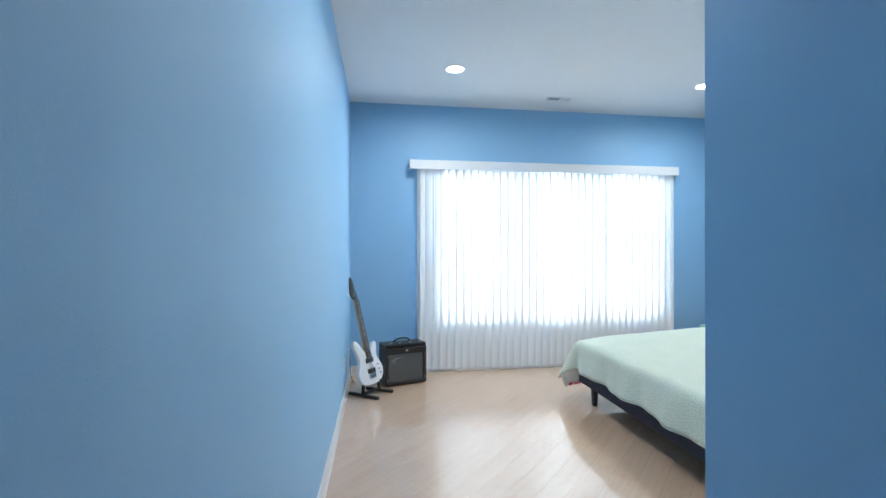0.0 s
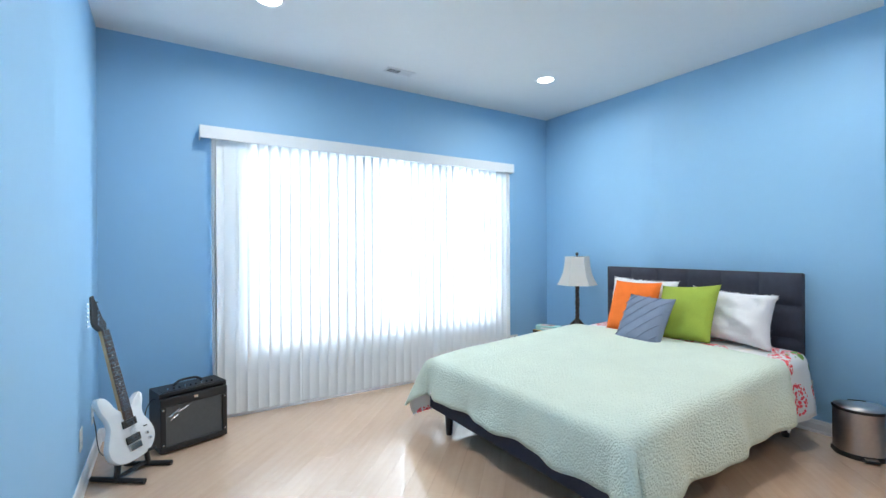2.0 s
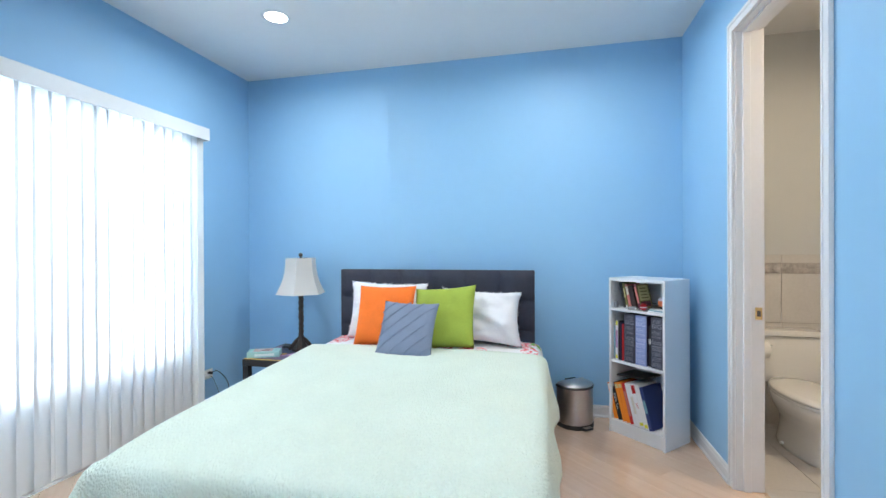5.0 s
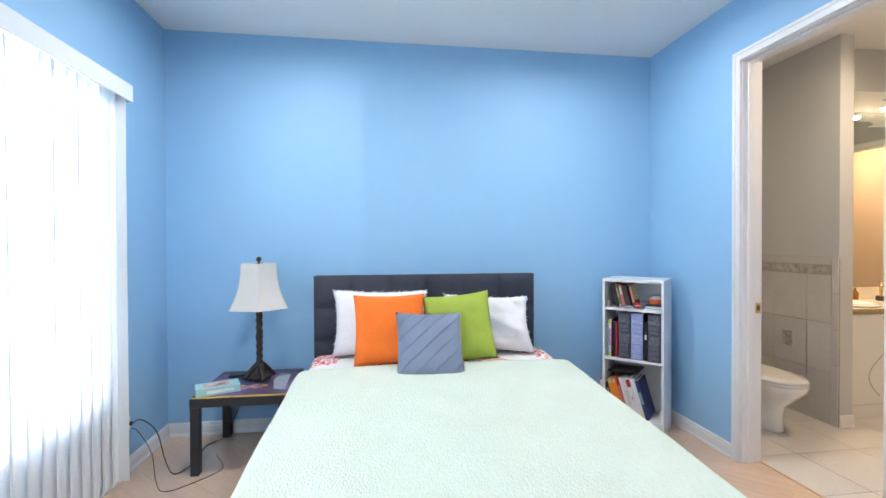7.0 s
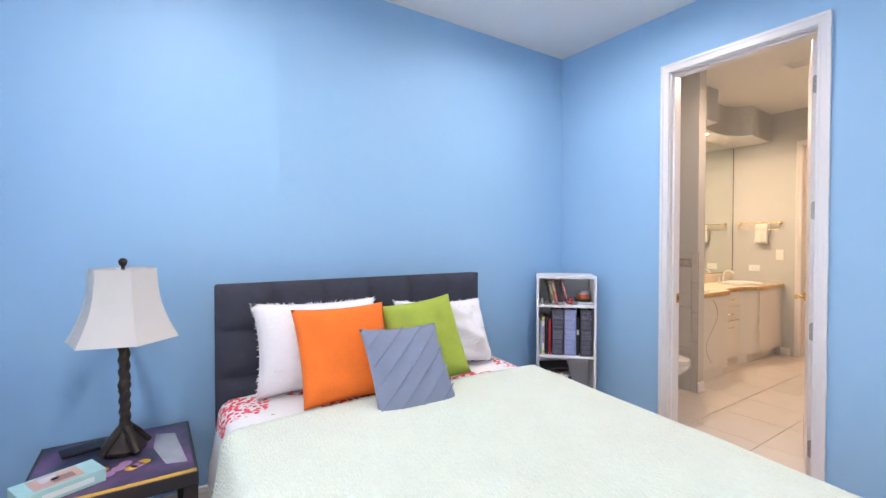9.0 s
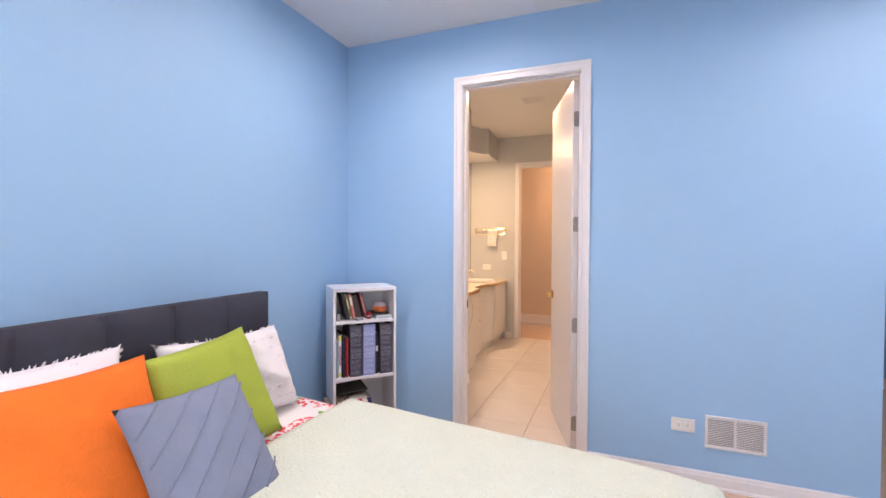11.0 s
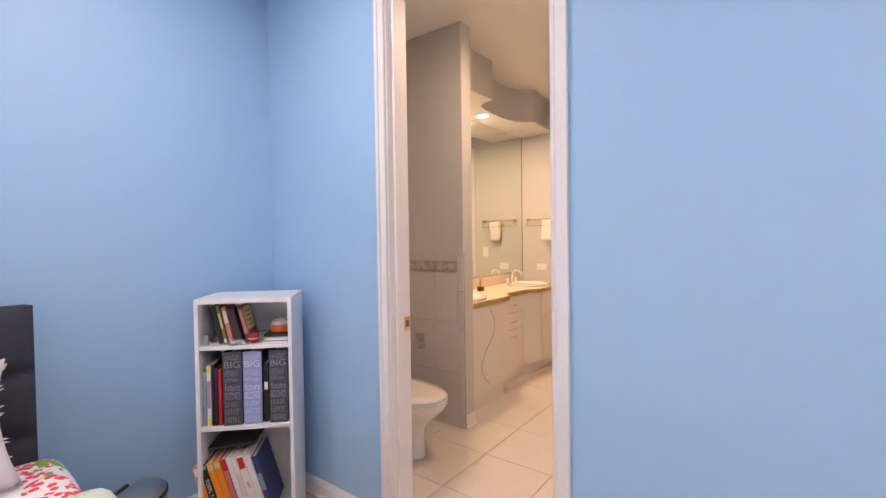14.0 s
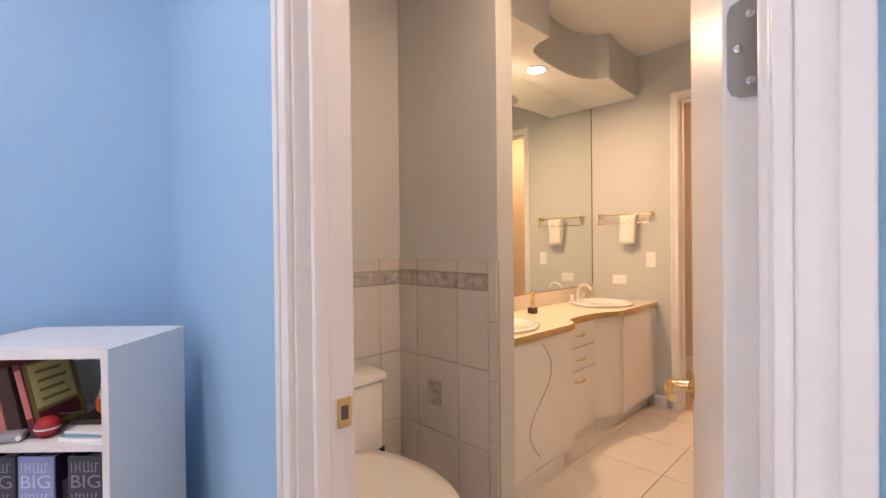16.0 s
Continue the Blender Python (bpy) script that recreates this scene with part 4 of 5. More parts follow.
part("base", prism(B(), dshape(.143, .063), 0, .030, bevel=.004), BLACKP, can, smooth=True)
part("body", prism(B(), dshape(.136, .058), .030, .272), STEEL, can, "brushed steel shell", smooth=True)
part("rim", prism(B(), dshape(.141, .062), .272, .290, bevel=.003), BLACKP, can, smooth=True)
bm = B()
rows = [[bm.verts.new((x * s, y * s, z)) for x, y in dshape(.136, .058)] for s, z in ((1, .290), (.95, .300), (.75, .311), (.4, .319), (.05, .321))]
for a, b in zip(rows, rows[1:]):
    for k in range(len(a)):
        bm.faces.new((a[k], a[(k + 1) % len(a)], b[(k + 1) % len(a)], b[k]))
bm.faces.new(rows[-1])
part("lid", bm, STEEL, can, "domed steel lid", smooth="all")
part("hinge_cover", box(B(), -.05, .05, -.072, -.055, .27, .315, bevel=.006), BLACKP, can)
pd = part("pedal", box(B(), -.042, .042, .105, .158, .008, .022, bevel=.006), BLACKP, can)
part("pedal_pad", box(B(), -.034, .034, .120, .155, .0222, .0245, bevel=.001), STEEL, pd)

# ---- bookcase in the corner, set aslant ----
BW, BD, BH = .398, .275, 1.046
BK = Matrix(((-.702, .712, 0, 3.502), (-.712, -.702, 0, 1.458), (0, 0, 1, 0), (0, 0, 0, 1)))
bk = thing("bookcase", "narrow white laminate bookcase with three open shelves", "bookcase", m=BK)
part("side_panel", box(B(), 0, .016, 0, BD, 0, BH - .001, bevel=.001), WHITELAM, bk)
part("side_panel", box(B(), BW - .016, BW, 0, BD, 0, BH - .001, bevel=.001), WHITELAM, bk)
part("top", box(B(), .016, BW - .016, .001, BD, BH - .022, BH, bevel=.001), WHITELAM, bk)
part("back_panel", box(B(), .016, BW - .016, BD - .006, BD - .001, .07, BH - .022), WHITELAM, bk)
part("plinth", box(B(), .016, BW - .016, .012, .026, 0, .072, bevel=.001), WHITELAM, bk)
SH = (.090, .492, .842)
for z in SH:
    part("shelf", box(B(), .016, BW - .016, .004, BD - .006, z - .017, z, bevel=.001), WHITELAM, bk)
for z in [.50 + .032 * k for k in range(15)]:
    if min(abs(z - s) for s in SH) > .03:
        for y in (.05, .22):
            part("peg_hole", lathe(B(), [(.0025, 0), (.0025, .0006)], 8), SEAM, bk, m=pose(.016, y, z, 0, 90, 0))

PAPER = plain("page_edges", 214, 208, 196, .9)


def book(x, y, z, w, d, h, cover, label, lean=0.0, bars=(), title="", tcol=None, turn=0.0, tsize=.02, tz=.5):
    """A book standing on a shelf of the bookcase, spine to the room: w thick, d deep, h high; lean in degrees, positive to the right."""
    r = thing("book", label, "book", m=BK @ pose(x, y, z, 0, 0, turn) @ pose(0, 0, 0, 0, lean, 0), group="books in the bookcase")
    part("spine", box(B(), 0, w, 0, .003, 0, h, bevel=.0008), cover, r)
    part("cover", box(B(), 0, .0018, .003, d, 0, h), cover, r)
    part("cover", box(B(), w - .0018, w, .003, d, 0, h), cover, r)
    part("page_block", box(B(), .0018, w - .0018, .003, d - .003, .002, h - .004), PAPER, r)
    for z0, z1, m in bars:
        part("spine_band", box(B(), w * .08, w * .92, -.0006, .0004, h * z0, h * z1), m, r)
    if title:
        cu = bpy.data.curves.new("lettering", "FONT")
        cu.body, cu.size, cu.align_x, cu.align_y, cu.extrude = title, tsize, "CENTER", "CENTER", .0002
        cu.materials.append(tcol)
        tob = new("lettering_curve", cu)
        bpy.context.view_layer.update()
        me = bpy.data.meshes.new_from_object(tob.evaluated_get(bpy.context.evaluated_depsgraph_get()))
        bpy.data.objects.remove(tob)
        t = new("lettering", me)
        t.parent = r
        t.matrix_basis = pose(w / 2, -.0009, h * tz, 90, 0, 0) @ pose(0, 0, 0, 0, 0, -90)
    return r


WHT, BLK, RED = plain("white_print", 228, 228, 232), plain("black_print", 28, 28, 34), plain("red_print", 196, 36, 40)
ORG, DARKP, GRN = plain("orange_print", 238, 138, 40), plain("dark_purple_print", 42, 28, 60), plain("olive_print", 128, 122, 70)
PINK, WINE, YEL, BLU = plain("pink_print", 196, 118, 112), plain("wine_print", 98, 34, 52), plain("yellow_print", 222, 214, 60), plain("navy_print", 44, 60, 116)
DARKB = plain("brown_print", 62, 42, 40)
CREAM, AQUA = plain("cream_print", 206, 196, 140), plain("aqua_print", 120, 160, 178)
# bottom shelf: thick paperbacks leaning to the left side
x = .025
for w, h, c, lb, bars, ti, tc in ((.030, .235, ORG, "thick orange paperback leaning on the shelf", ((.82, .97, WHT),), "", None), (.030, .245, BLK, "thick black test-preparation paperback with white lettering", ((.90, .97, GREYPAINT),), "TOEFL Test", WHT),
                                  (.026, .250, ORG, "orange paperback with pale spine top", ((.86, .97, CREAM),), "", None), (.026, .255, ORG, "orange paperback between taller books", ((.88, .97, CREAM),), "", None),
                                  (.022, .262, RED, "red paperback with white spine lettering", ((.2, .8, PINK),), "", None), (.020, .268, WHT, "white workbook with thin spine", (), "", None), (.018, .268, WHT, "white workbook with grey spine lines", ((.3, .7, PAPER),), "", None),
                                  (.030, .272, WHT, "white exam guide with red spine label", ((.78, .97, RED), (.05, .12, YEL)), "SAT", RED), (.026, .272, WHT, "white exam guide with yellow spine foot", ((.03, .11, YEL),), "", None), (.022, .265, BLU, "dark blue paperback at the shelf's end", ((.4, .7, AQUA),), "", None)):
    book(x + .004, .015, SH[0] + .001 + .0, w, .20, h * 1.0, c, lb, lean=-16 if x > .04 else -14, bars=bars, title=ti, tcol=tc, tsize=.022 if ti == "TOEFL Test" else .02)
    x += w * 1.035 / math.cos(radians(16)) + .0012
tagged(boxpart("magazine", (.05, .25, .05, .24, SH[0] + .283, SH[0] + .293), BLACKP, m=BK @ pose(0, 0, 0, 0, -4, 0)), "dark magazine lying across the leaning books", "magazine")
# middle shelf: thin books, then three patterned magazine files
for x0, w, h, c, lb, bars in ((.022, .012, .235, GREYPAINT, "thin grey spiral notebook", ((.05, .95, AQUA),)), (.037, .016, .262, WHT, "white book with yellow spine ends", ((.88, .99, YEL), (.03, .12, YEL), (.3, .75, LILAC))), (.056, .010, .262, BLK, "thin black folder standing upright", ()),
                              (.068, .012, .25, DARKP, "slim dark purple hardback book", ()), (.084, .012, .245, RED, "thin red binder standing upright", ())):
    book(x0, .022, SH[1] + .0005, w, .21, h, c, lb, bars=bars)
FILE_D, FILE_L = plain("chalkboard_print", 66, 68, 84), plain("periwinkle_print", 138, 150, 198)
CHALK_D, CHALK_L = plain("chalk_marks", 140, 142, 158), plain("white_marks", 192, 200, 228)


def words(parent, text, ink, w, h, x, z):
    """Flat lettering fitted into w by h on a front face at local y = 0."""
    cu = bpy.data.curves.new("lettering", "FONT")
    cu.body, cu.size, cu.align_x, cu.align_y = text, 1.0, "CENTER", "CENTER"
    tob = new("lettering_curve", cu)
    bpy.context.view_layer.update()
    me = bpy.data.meshes.new_from_object(tob.evaluated_get(bpy.context.evaluated_depsgraph_get()))
    bpy.data.objects.remove(tob)
    xs, ys = [v.co.x for v in me.vertices], [v.co.y for v in me.vertices]
    cx, cy, sx, sy = (max(xs) + min(xs)) / 2, (max(ys) + min(ys)) / 2, w / (max(xs) - min(xs)), h / (max(ys) - min(ys))
    for v in me.vertices:
        v.co = ((v.co.x - cx) * sx, (v.co.y - cy) * sy, 0)
    me.materials.clear()
    me.materials.append(ink)
    t = new("lettering", me)
    t.parent = parent
    t.matrix_basis = pose(x, -.0008, z, 90, 0, 0)
    return t


def magazine_file(x, col, ink, label):
    r = thing("magazine_file", label, "magazine file", m=BK @ pose(x, .016, SH[1] + .0005), group="magazine files")
    W, Hh = .077, .318
    part("box_shell", box(box(box(box(B(), 0, W, 0, .004, 0, Hh), 0, .003, .004, .235, 0, Hh), W - .003, W, .004, .235, 0, Hh), .003, W - .003, .004, .235, 0, .003), col, r)
    part("side_face", box(B(), W + .0002, W + .0008, .004, .235, .002, Hh - .002), DARKP, r)
    part("papers", box(B(), .006, W - .006, .02, .21, .004, Hh - .02), PAPER, r)
    rg = random.Random(6)
    for z, hh, word in ((.012, .030, ""), (.046, .030, ""), (.080, .028, ""), (.112, .028, "BELONGS"), (.140, .005, ""), (.150, .032, "future"), (.188, .020, ""), (.212, .030, ""), (.250, .028, "BIG"), (.284, .026, "")):
        if word:
            words(r, word, ink, W - .014, hh, W / 2, z + hh / 2)
            continue
        if hh < .01:
            part("rule", box(B(), .008, W - .008, -.0006, .0002, z, z + .002), ink, r)
            continue
        xx = .007
        while xx < W - .012:
            w2 = rg.uniform(.004, .008)
            hz = hh * rg.uniform(.75, .92)
            part("stroke", box(B(), xx, xx + .0018, -.0006, .0002, z, z + hz), ink, r)
            if rg.random() < .7:
                zz = z + hz * rg.choice((.0, .45, .90))
                part("stroke", box(B(), xx + .0018, xx + w2, -.0006, .0002, zz, zz + .002), ink, r)
            xx += w2 + .002
    return r


magazine_file(.105, FILE_D, CHALK_D, "charcoal cardboard magazine file printed with chalk lettering")
magazine_file(.188, FILE_L, CHALK_L, "periwinkle cardboard magazine file printed with pale lettering")
book(.270, .03, SH[1] + .0005, .018, .20, .26, BLK, "black folder between the magazine files", bars=((.55, .68, WHT),))
magazine_file(.296, FILE_D, CHALK_D, "charcoal cardboard magazine file with chalk lettering, beside the side panel")
# top shelf: leaning books and odds and ends
for x0, w, h, c, lb, ln, bars in ((.030, .018, .205, BLK, "dark paperback leaning at the shelf's end", -12, ()), (.052, .012, .205, GRN, "olive green paperback leaning on others", -12, ((.02, .12, WHT), (.4, .8, CREAM))), (.072, .018, .195, PINK, "pink paperback leaning on others", -12, ((.55, .9, PAPER),)),
                                  (.094, .032, .182, DARKB, "dark brown paperback leaning on others", -13, ())):
    book(x0 + .058, .035, SH[2] + .004, w, .135, h * .82, c, lb, lean=ln, bars=bars)
fb = book(.204, .030, SH[2] + .004, .016, .135, .162, WINE, "wine red paperback showing its cream and green front cover", lean=-14, bars=((.25, .92, PINK),))
part("front_cover", box(B(), .0162, .0168, .004, .133, .002, .160), GRN, fb)
part("cover_panel", box(B(), .0169, .0173, .014, .120, .055, .153), CREAM, fb)
part("cover_band", box(B(), .0169, .0173, .014, .120, .014, .048), WINE, fb)
for k in range(4):
    part("caption_bar", box(B(), .0174, .0177, .03, .105 - .01 * (k % 2), .068 + .021 * k, .075 + .021 * k), GRN, fb)
ball = tagged(part("red_ball", lathe(B(), [(.0005, 0), (.012, .0025), (.021, .012), (.0235, .023), (.021, .034), (.012, .0435), (.0005, .046)], 18), plain("red_rubber", 168, 24, 34), m=BK @ pose(.228, .045, SH[2]), smooth="all"), "small red ball with a pale band", "ball")
part("band", lathe(B(), [(.0238, .020), (.0238, .024)], 18, cap=False), WHT, ball)
dev = thing("mouse", "clear grey plastic mouse-shaped gadget", "gadget", m=BK @ pose(.165, .022, SH[2], 0, 0, 20) @ Matrix.Diagonal((.85, .85, .85, 1)))
part("shell", box(B(), -.035, .035, -.022, .022, 0, .024, bevel=.010, seg=3), plain("smoky_plastic", 150, 150, 158, .2), dev)
part("wheel", lathe(B(), [(.006, 0), (.006, .004)], 10), PLATE, dev, m=pose(.028, -.02, .012, 90, 0, 0))
tagged(boxpart("glass_jar", (.024, .046, .02, .042, SH[2], SH[2] + .045), plain("grey_glass", 140, 140, 146, .1), bevel=.004, m=BK), "small grey glass jar", "jar")
pad = thing("notepads", "stack of pale notepads and cards", "notepad", m=BK @ pose(.30, .02, SH[2], 0, 0, -4))
for k, (c, d) in enumerate(((WHT, 0), (AQUA, .004), (WHT, .008))):
    part("pad", box(B(), -.03 + d, .075, d, .12, .006 * k, .006 * k + .0055), c, pad)
tagged(boxpart("black_tray", (.265, .37, .06, .20, SH[2] + .019, SH[2] + .031), BLACKP, bevel=.003, m=BK), "flat black case on the notepads", "case")
bag = thing("snack_box", "orange and white round tub in clear wrap", "box", m=BK @ pose(.325, .13, SH[2] + .0315) @ Matrix.Diagonal((1, 1, .8, 1)))
part("tub", lathe(B(), [(.038, 0), (.044, .006), (.046, .038), (.044, .044)], 20), plain("orange_tub", 226, 110, 60, .3), bag, smooth=True)
part("wrap", lathe(B(), [(.045, .044), (.040, .060), (.024, .074), (.004, .078)], 9), plain("clear_wrap", 205, 195, 205, .15), bag)
cable("earphones", [tuple(BK @ Vector(p)) for p in ((.20, .10, SH[2] + .02), (.24, .06, SH[2] + .045), (.27, .05, SH[2] + .05), (.30, .07, SH[2] + .05))], .002, "thin black earphone cord on the shelf")

# ---- bathroom ----
WT = (1.193, 1.134, 1.064, .719, .372, .025)


def tile(parent, x0, x1, y0, y1, z0, z1, material=WTILE, name="tile"):
    g = .0016
    d = [x1 - x0, y1 - y0, z1 - z0]
    ax = d.index(min(d))
    lo, hi = [x0, y0, z0], [x1, y1, z1]
    for k in range(3):
        if k != ax:
            lo[k] += g
            hi[k] -= g
    return part(name, box(B(), lo[0], hi[0], lo[1], hi[1], lo[2], hi[2]), material, parent)


wains = tagged(part("wainscot_wing", box(B(), 3.205, 3.855, -.1395, -.134, 0, 1.192), GROUT), "beige ceramic wall tile with a relief border", "wall tile", kind="structure")
cols = (3.852, 3.712, 3.436, 3.255)
for a, b in zip(cols, cols[1:]):
    tile(wains, b, a, -.134, -.126, WT[1], WT[0])
    tile(wains, b, a, -.134, -.124, WT[2], WT[1], BORDER, "border_tile")
    for hi_, lo_ in zip((WT[2], WT[3], WT[4]), (WT[3], WT[4], .002)):
        tile(wains, b, a, -.134, -.126, lo_, hi_)
for hi_, lo_ in ((1.193, .934), (.934, .682), (.682, .43), (.43, .18), (.18, .002)):
    tile(wains, 3.207, 3.254, -.134, -.125, lo_, hi_, name="edge_tile")
tile(wains, 3.545, 3.635, -.126, -.120, .495, .615, BORDER, "relief_tile")
w2 = tagged(part("wainscot_east", box(B(), 3.8545, 3.8595, -.126, .809, 0, 1.192), GROUT), "beige ceramic wall tile behind the toilet", "wall tile", kind="structure")
cols = (-.124, .003, .279, .555, .808)
for a, b in zip(cols, cols[1:]):
    tile(w2, 3.846, 3.8545, a, b, WT[1], WT[0])
    tile(w2, 3.844, 3.8545, a, b, WT[2], WT[1], BORDER, "border_tile")
    for hi_, lo_ in zip((WT[2], WT[3], WT[4]), (WT[3], WT[4], .002)):
        tile(w2, 3.846, 3.8545, a, b, lo_, hi_)

toilet = thing("toilet", "white porcelain two-piece toilet with lid down", "toilet", m=pose(3.845, .335, 0) @ Matrix.Diagonal((1, 1, .91, 1)))


def oval_loft(bm, rings, n=28):
    """rings: (x centre, x half, y half, z, front stretch)."""
    rows = []
    for cx, a, b, z in rings:
        rows.append([bm.verts.new((cx + a * math.cos(2 * math.pi * k / n), b * math.copysign(abs(math.sin(2 * math.pi * k / n)) ** .85, math.sin(2 * math.pi * k / n)), z)) for k in range(n)])
    for p, q in zip(rows, rows[1:]):
        for k in range(n):
            bm.faces.new((p[k], p[(k + 1) % n], q[(k + 1) % n], q[k]))
    bm.faces.new(rows[0][::-1])
    bm.faces.new(rows[-1])
    return bm


part("bowl", oval_loft(B(), [(-.40, .26, .105, 0), (-.40, .255, .10, .02), (-.41, .24, .092, .12), (-.42, .245, .10, .20), (-.45, .29, .15, .28), (-.48, .315, .178, .34), (-.485, .32, .183, .375), (-.485, .315, .180, .385)]), PORCELAIN, toilet, smooth="all")
part("seat", oval_loft(B(), [(-.485, .318, .184, .387), (-.485, .322, .188, .395), (-.485, .32, .186, .404)]), PORCELAIN, toilet, smooth=True)
part("lid", oval_loft(B(), [(-.485, .318, .185, .407), (-.485, .321, .187, .413), (-.485, .31, .178, .424), (-.485, .24, .12, .430)]), PORCELAIN, toilet, smooth="all")
part("tank", prism(B(), [(-.185, -.20), (-.170, -.215), (-.005, -.215), (-.005, .215), (-.170, .215), (-.185, .20)], .385, .72, bevel=.012), PORCELAIN, toilet, smooth=True)
part("tank_lid", prism(B(), [(-.20, -.215), (-.185, -.23), (0, -.23), (0, .23), (-.185, .23), (-.20, .215)], .722, .762, bevel=.010), PORCELAIN, toilet, smooth=True)
part("flush_lever", tube(B(), [(-.185, .15, .66), (-.205, .15, .66), (-.207, .09, .655)], .006, 8), CHROME, toilet)
part("seat_hinge", box(B(), -.20, -.165, -.08, .08, .386, .405, bevel=.005), PORCELAIN, toilet)
for s in (-1, 1):
    part("bolt_cap", lathe(B(), [(.012, .02), (.010, .032), (.003, .036)], 10, (-.36, s * .11)), PORCELAIN, toilet, smooth=True)
sv = thing("supply_valve", "chrome water supply valve with black knob", "valve", m=pose(3.84, .045, 0))
part("pipe", tube(B(), [(.0, 0, .20), (-.05, 0, .20), (-.055, 0, .24), (-.055, .05, .35), (-.055, .11, .42)], .005, 8), CHROME, sv)
part("knob", lathe(B(), [(.011, .25), (.013, .26), (.013, .285), (.009, .29)], 10, (-.055, 0)), BLACKP, sv)
tp = thing("paper_stand", "metal toilet-paper stand holding a white roll", "paper stand", m=pose(3.50, .64, 0))
part("base_plate", lathe(B(), [(.075, 0), (.075, .006), (.01, .012)], 20), NICKEL, tp, smooth=True)
part("post", tube(B(), [(0, 0, .01), (0, 0, .60), (0, -.02, .615), (0, -.14, .615)], .006, 8), NICKEL, tp)
part("paper_roll", lathe(B(), [(.018, 0), (.055, 0), (.056, .002), (.056, .098), (.055, .10), (.018, .10)], 24, cap=False), TOWEL, tp, "white paper roll", m=pose(0, -.025, .600, 90, 0, 0), smooth=True)

# vanity: two door cabinets, a drawer bank, a waved top
VB, VT = .10, .770


van1 = thing("vanity_cabinet", "white vanity cabinet with an S-curved door seam", "cabinet")
part("body", box(B(), 3.342, 3.855, -.95, -.252, VB, VT), CAB, van1)
part("toe_kick", box(B(), 3.325, 3.85, -.86, -.252, 0, VB), CAB, van1)
d1 = part("door", box(B(), 3.322, 3.341, -.948, -.256, VB + .003, VT - .003, bevel=.002), CAB, van1)
pts = [(3.3215, -.62 + .10 * math.sin((q / 20) * 2 * math.pi) * (1 if q < 10 else .95) - .02 * (q / 20), .16 + .585 * q / 20) for q in range(21)]
part("seam", tube(B(), pts, .0028, 5), GROUT, d1, "curved grey door joint")
van2 = thing("drawer_unit", "white vanity drawer bank with brass bar pulls", "cabinet")
part("body", box(B(), 3.432, 3.855, -1.42, -.952, .0, VT), CAB, van2)
for z0, z1 in ((.62, .765), (.475, .615), (.09, .47)):
    dr = part("drawer", box(B(), 3.412, 3.430, -1.412, -.958, z0, z1, bevel=.002), CAB, van2)
    zc = (z0 + z1) / 2 if z1 > .5 else .41
    part("pull", tube(B(), curve_pts([(3.411, -1.24, zc), (3.388, -1.225, zc), (3.385, -1.19, zc), (3.388, -1.155, zc), (3.411, -1.14, zc)], 5), .004, 6), BRASS, dr, "brass bar pull", smooth=True)
van3 = thing("vanity_cabinet", "white vanity cabinet with a curved end panel", "cabinet")
curve = [(3.432, -1.422), (3.41, -1.47), (3.375, -1.52), (3.352, -1.58), (3.345, -1.66)]
part("body", prism(B(), curve + [(3.345, -2.247), (3.855, -2.247), (3.855, -1.422)], VB, VT), CAB, van3, smooth=True)
part("toe_kick", prism(B(), [(3.44, -1.43), (3.40, -1.55), (3.39, -1.66), (3.39, -2.245), (3.85, -2.245), (3.85, -1.43)], 0, VB), CAB, van3)
part("door", box(B(), 3.326, 3.344, -2.243, -1.662, VB + .003, VT - .003, bevel=.002), CAB, van3)
top_line = curve_pts([(3.315, -.252, 0), (3.315, -.6, 0), (3.315, -.93, 0), (3.335, -1.0, 0), (3.395, -1.06, 0), (3.412, -1.15, 0), (3.41, -1.32, 0), (3.385, -1.45, 0), (3.335, -1.56, 0), (3.315, -1.66, 0), (3.312, -1.9, 0), (3.312, -2.248, 0)], 5)
ctr = thing("countertop", "almond laminate vanity top with a waved brass-toned edge", "countertop")
part("slab", prism(B(), [(p.x + .006, p.y) for p in top_line] + [(3.855, -2.248), (3.855, -.252)], .771, .806), COUNTER, ctr)
bm = B()
rows = [[bm.verts.new((p.x + o, p.y, z)) for o, z in ((.005, .771), (-.001, .772), (-.001, .804), (.005, .8065))] for p in top_line]
for a, b in zip(rows, rows[1:]):
    for k in range(3):
        bm.faces.new((a[k], a[k + 1], b[k + 1], b[k]))
part("front_edge", bm, BRASSEDGE, ctr, "brass-toned edge strip", smooth=True)
part("backsplash", box(B(), 3.835, 3.853, -2.247, -.253, .8065, .905, bevel=.003), COUNTER, ctr)
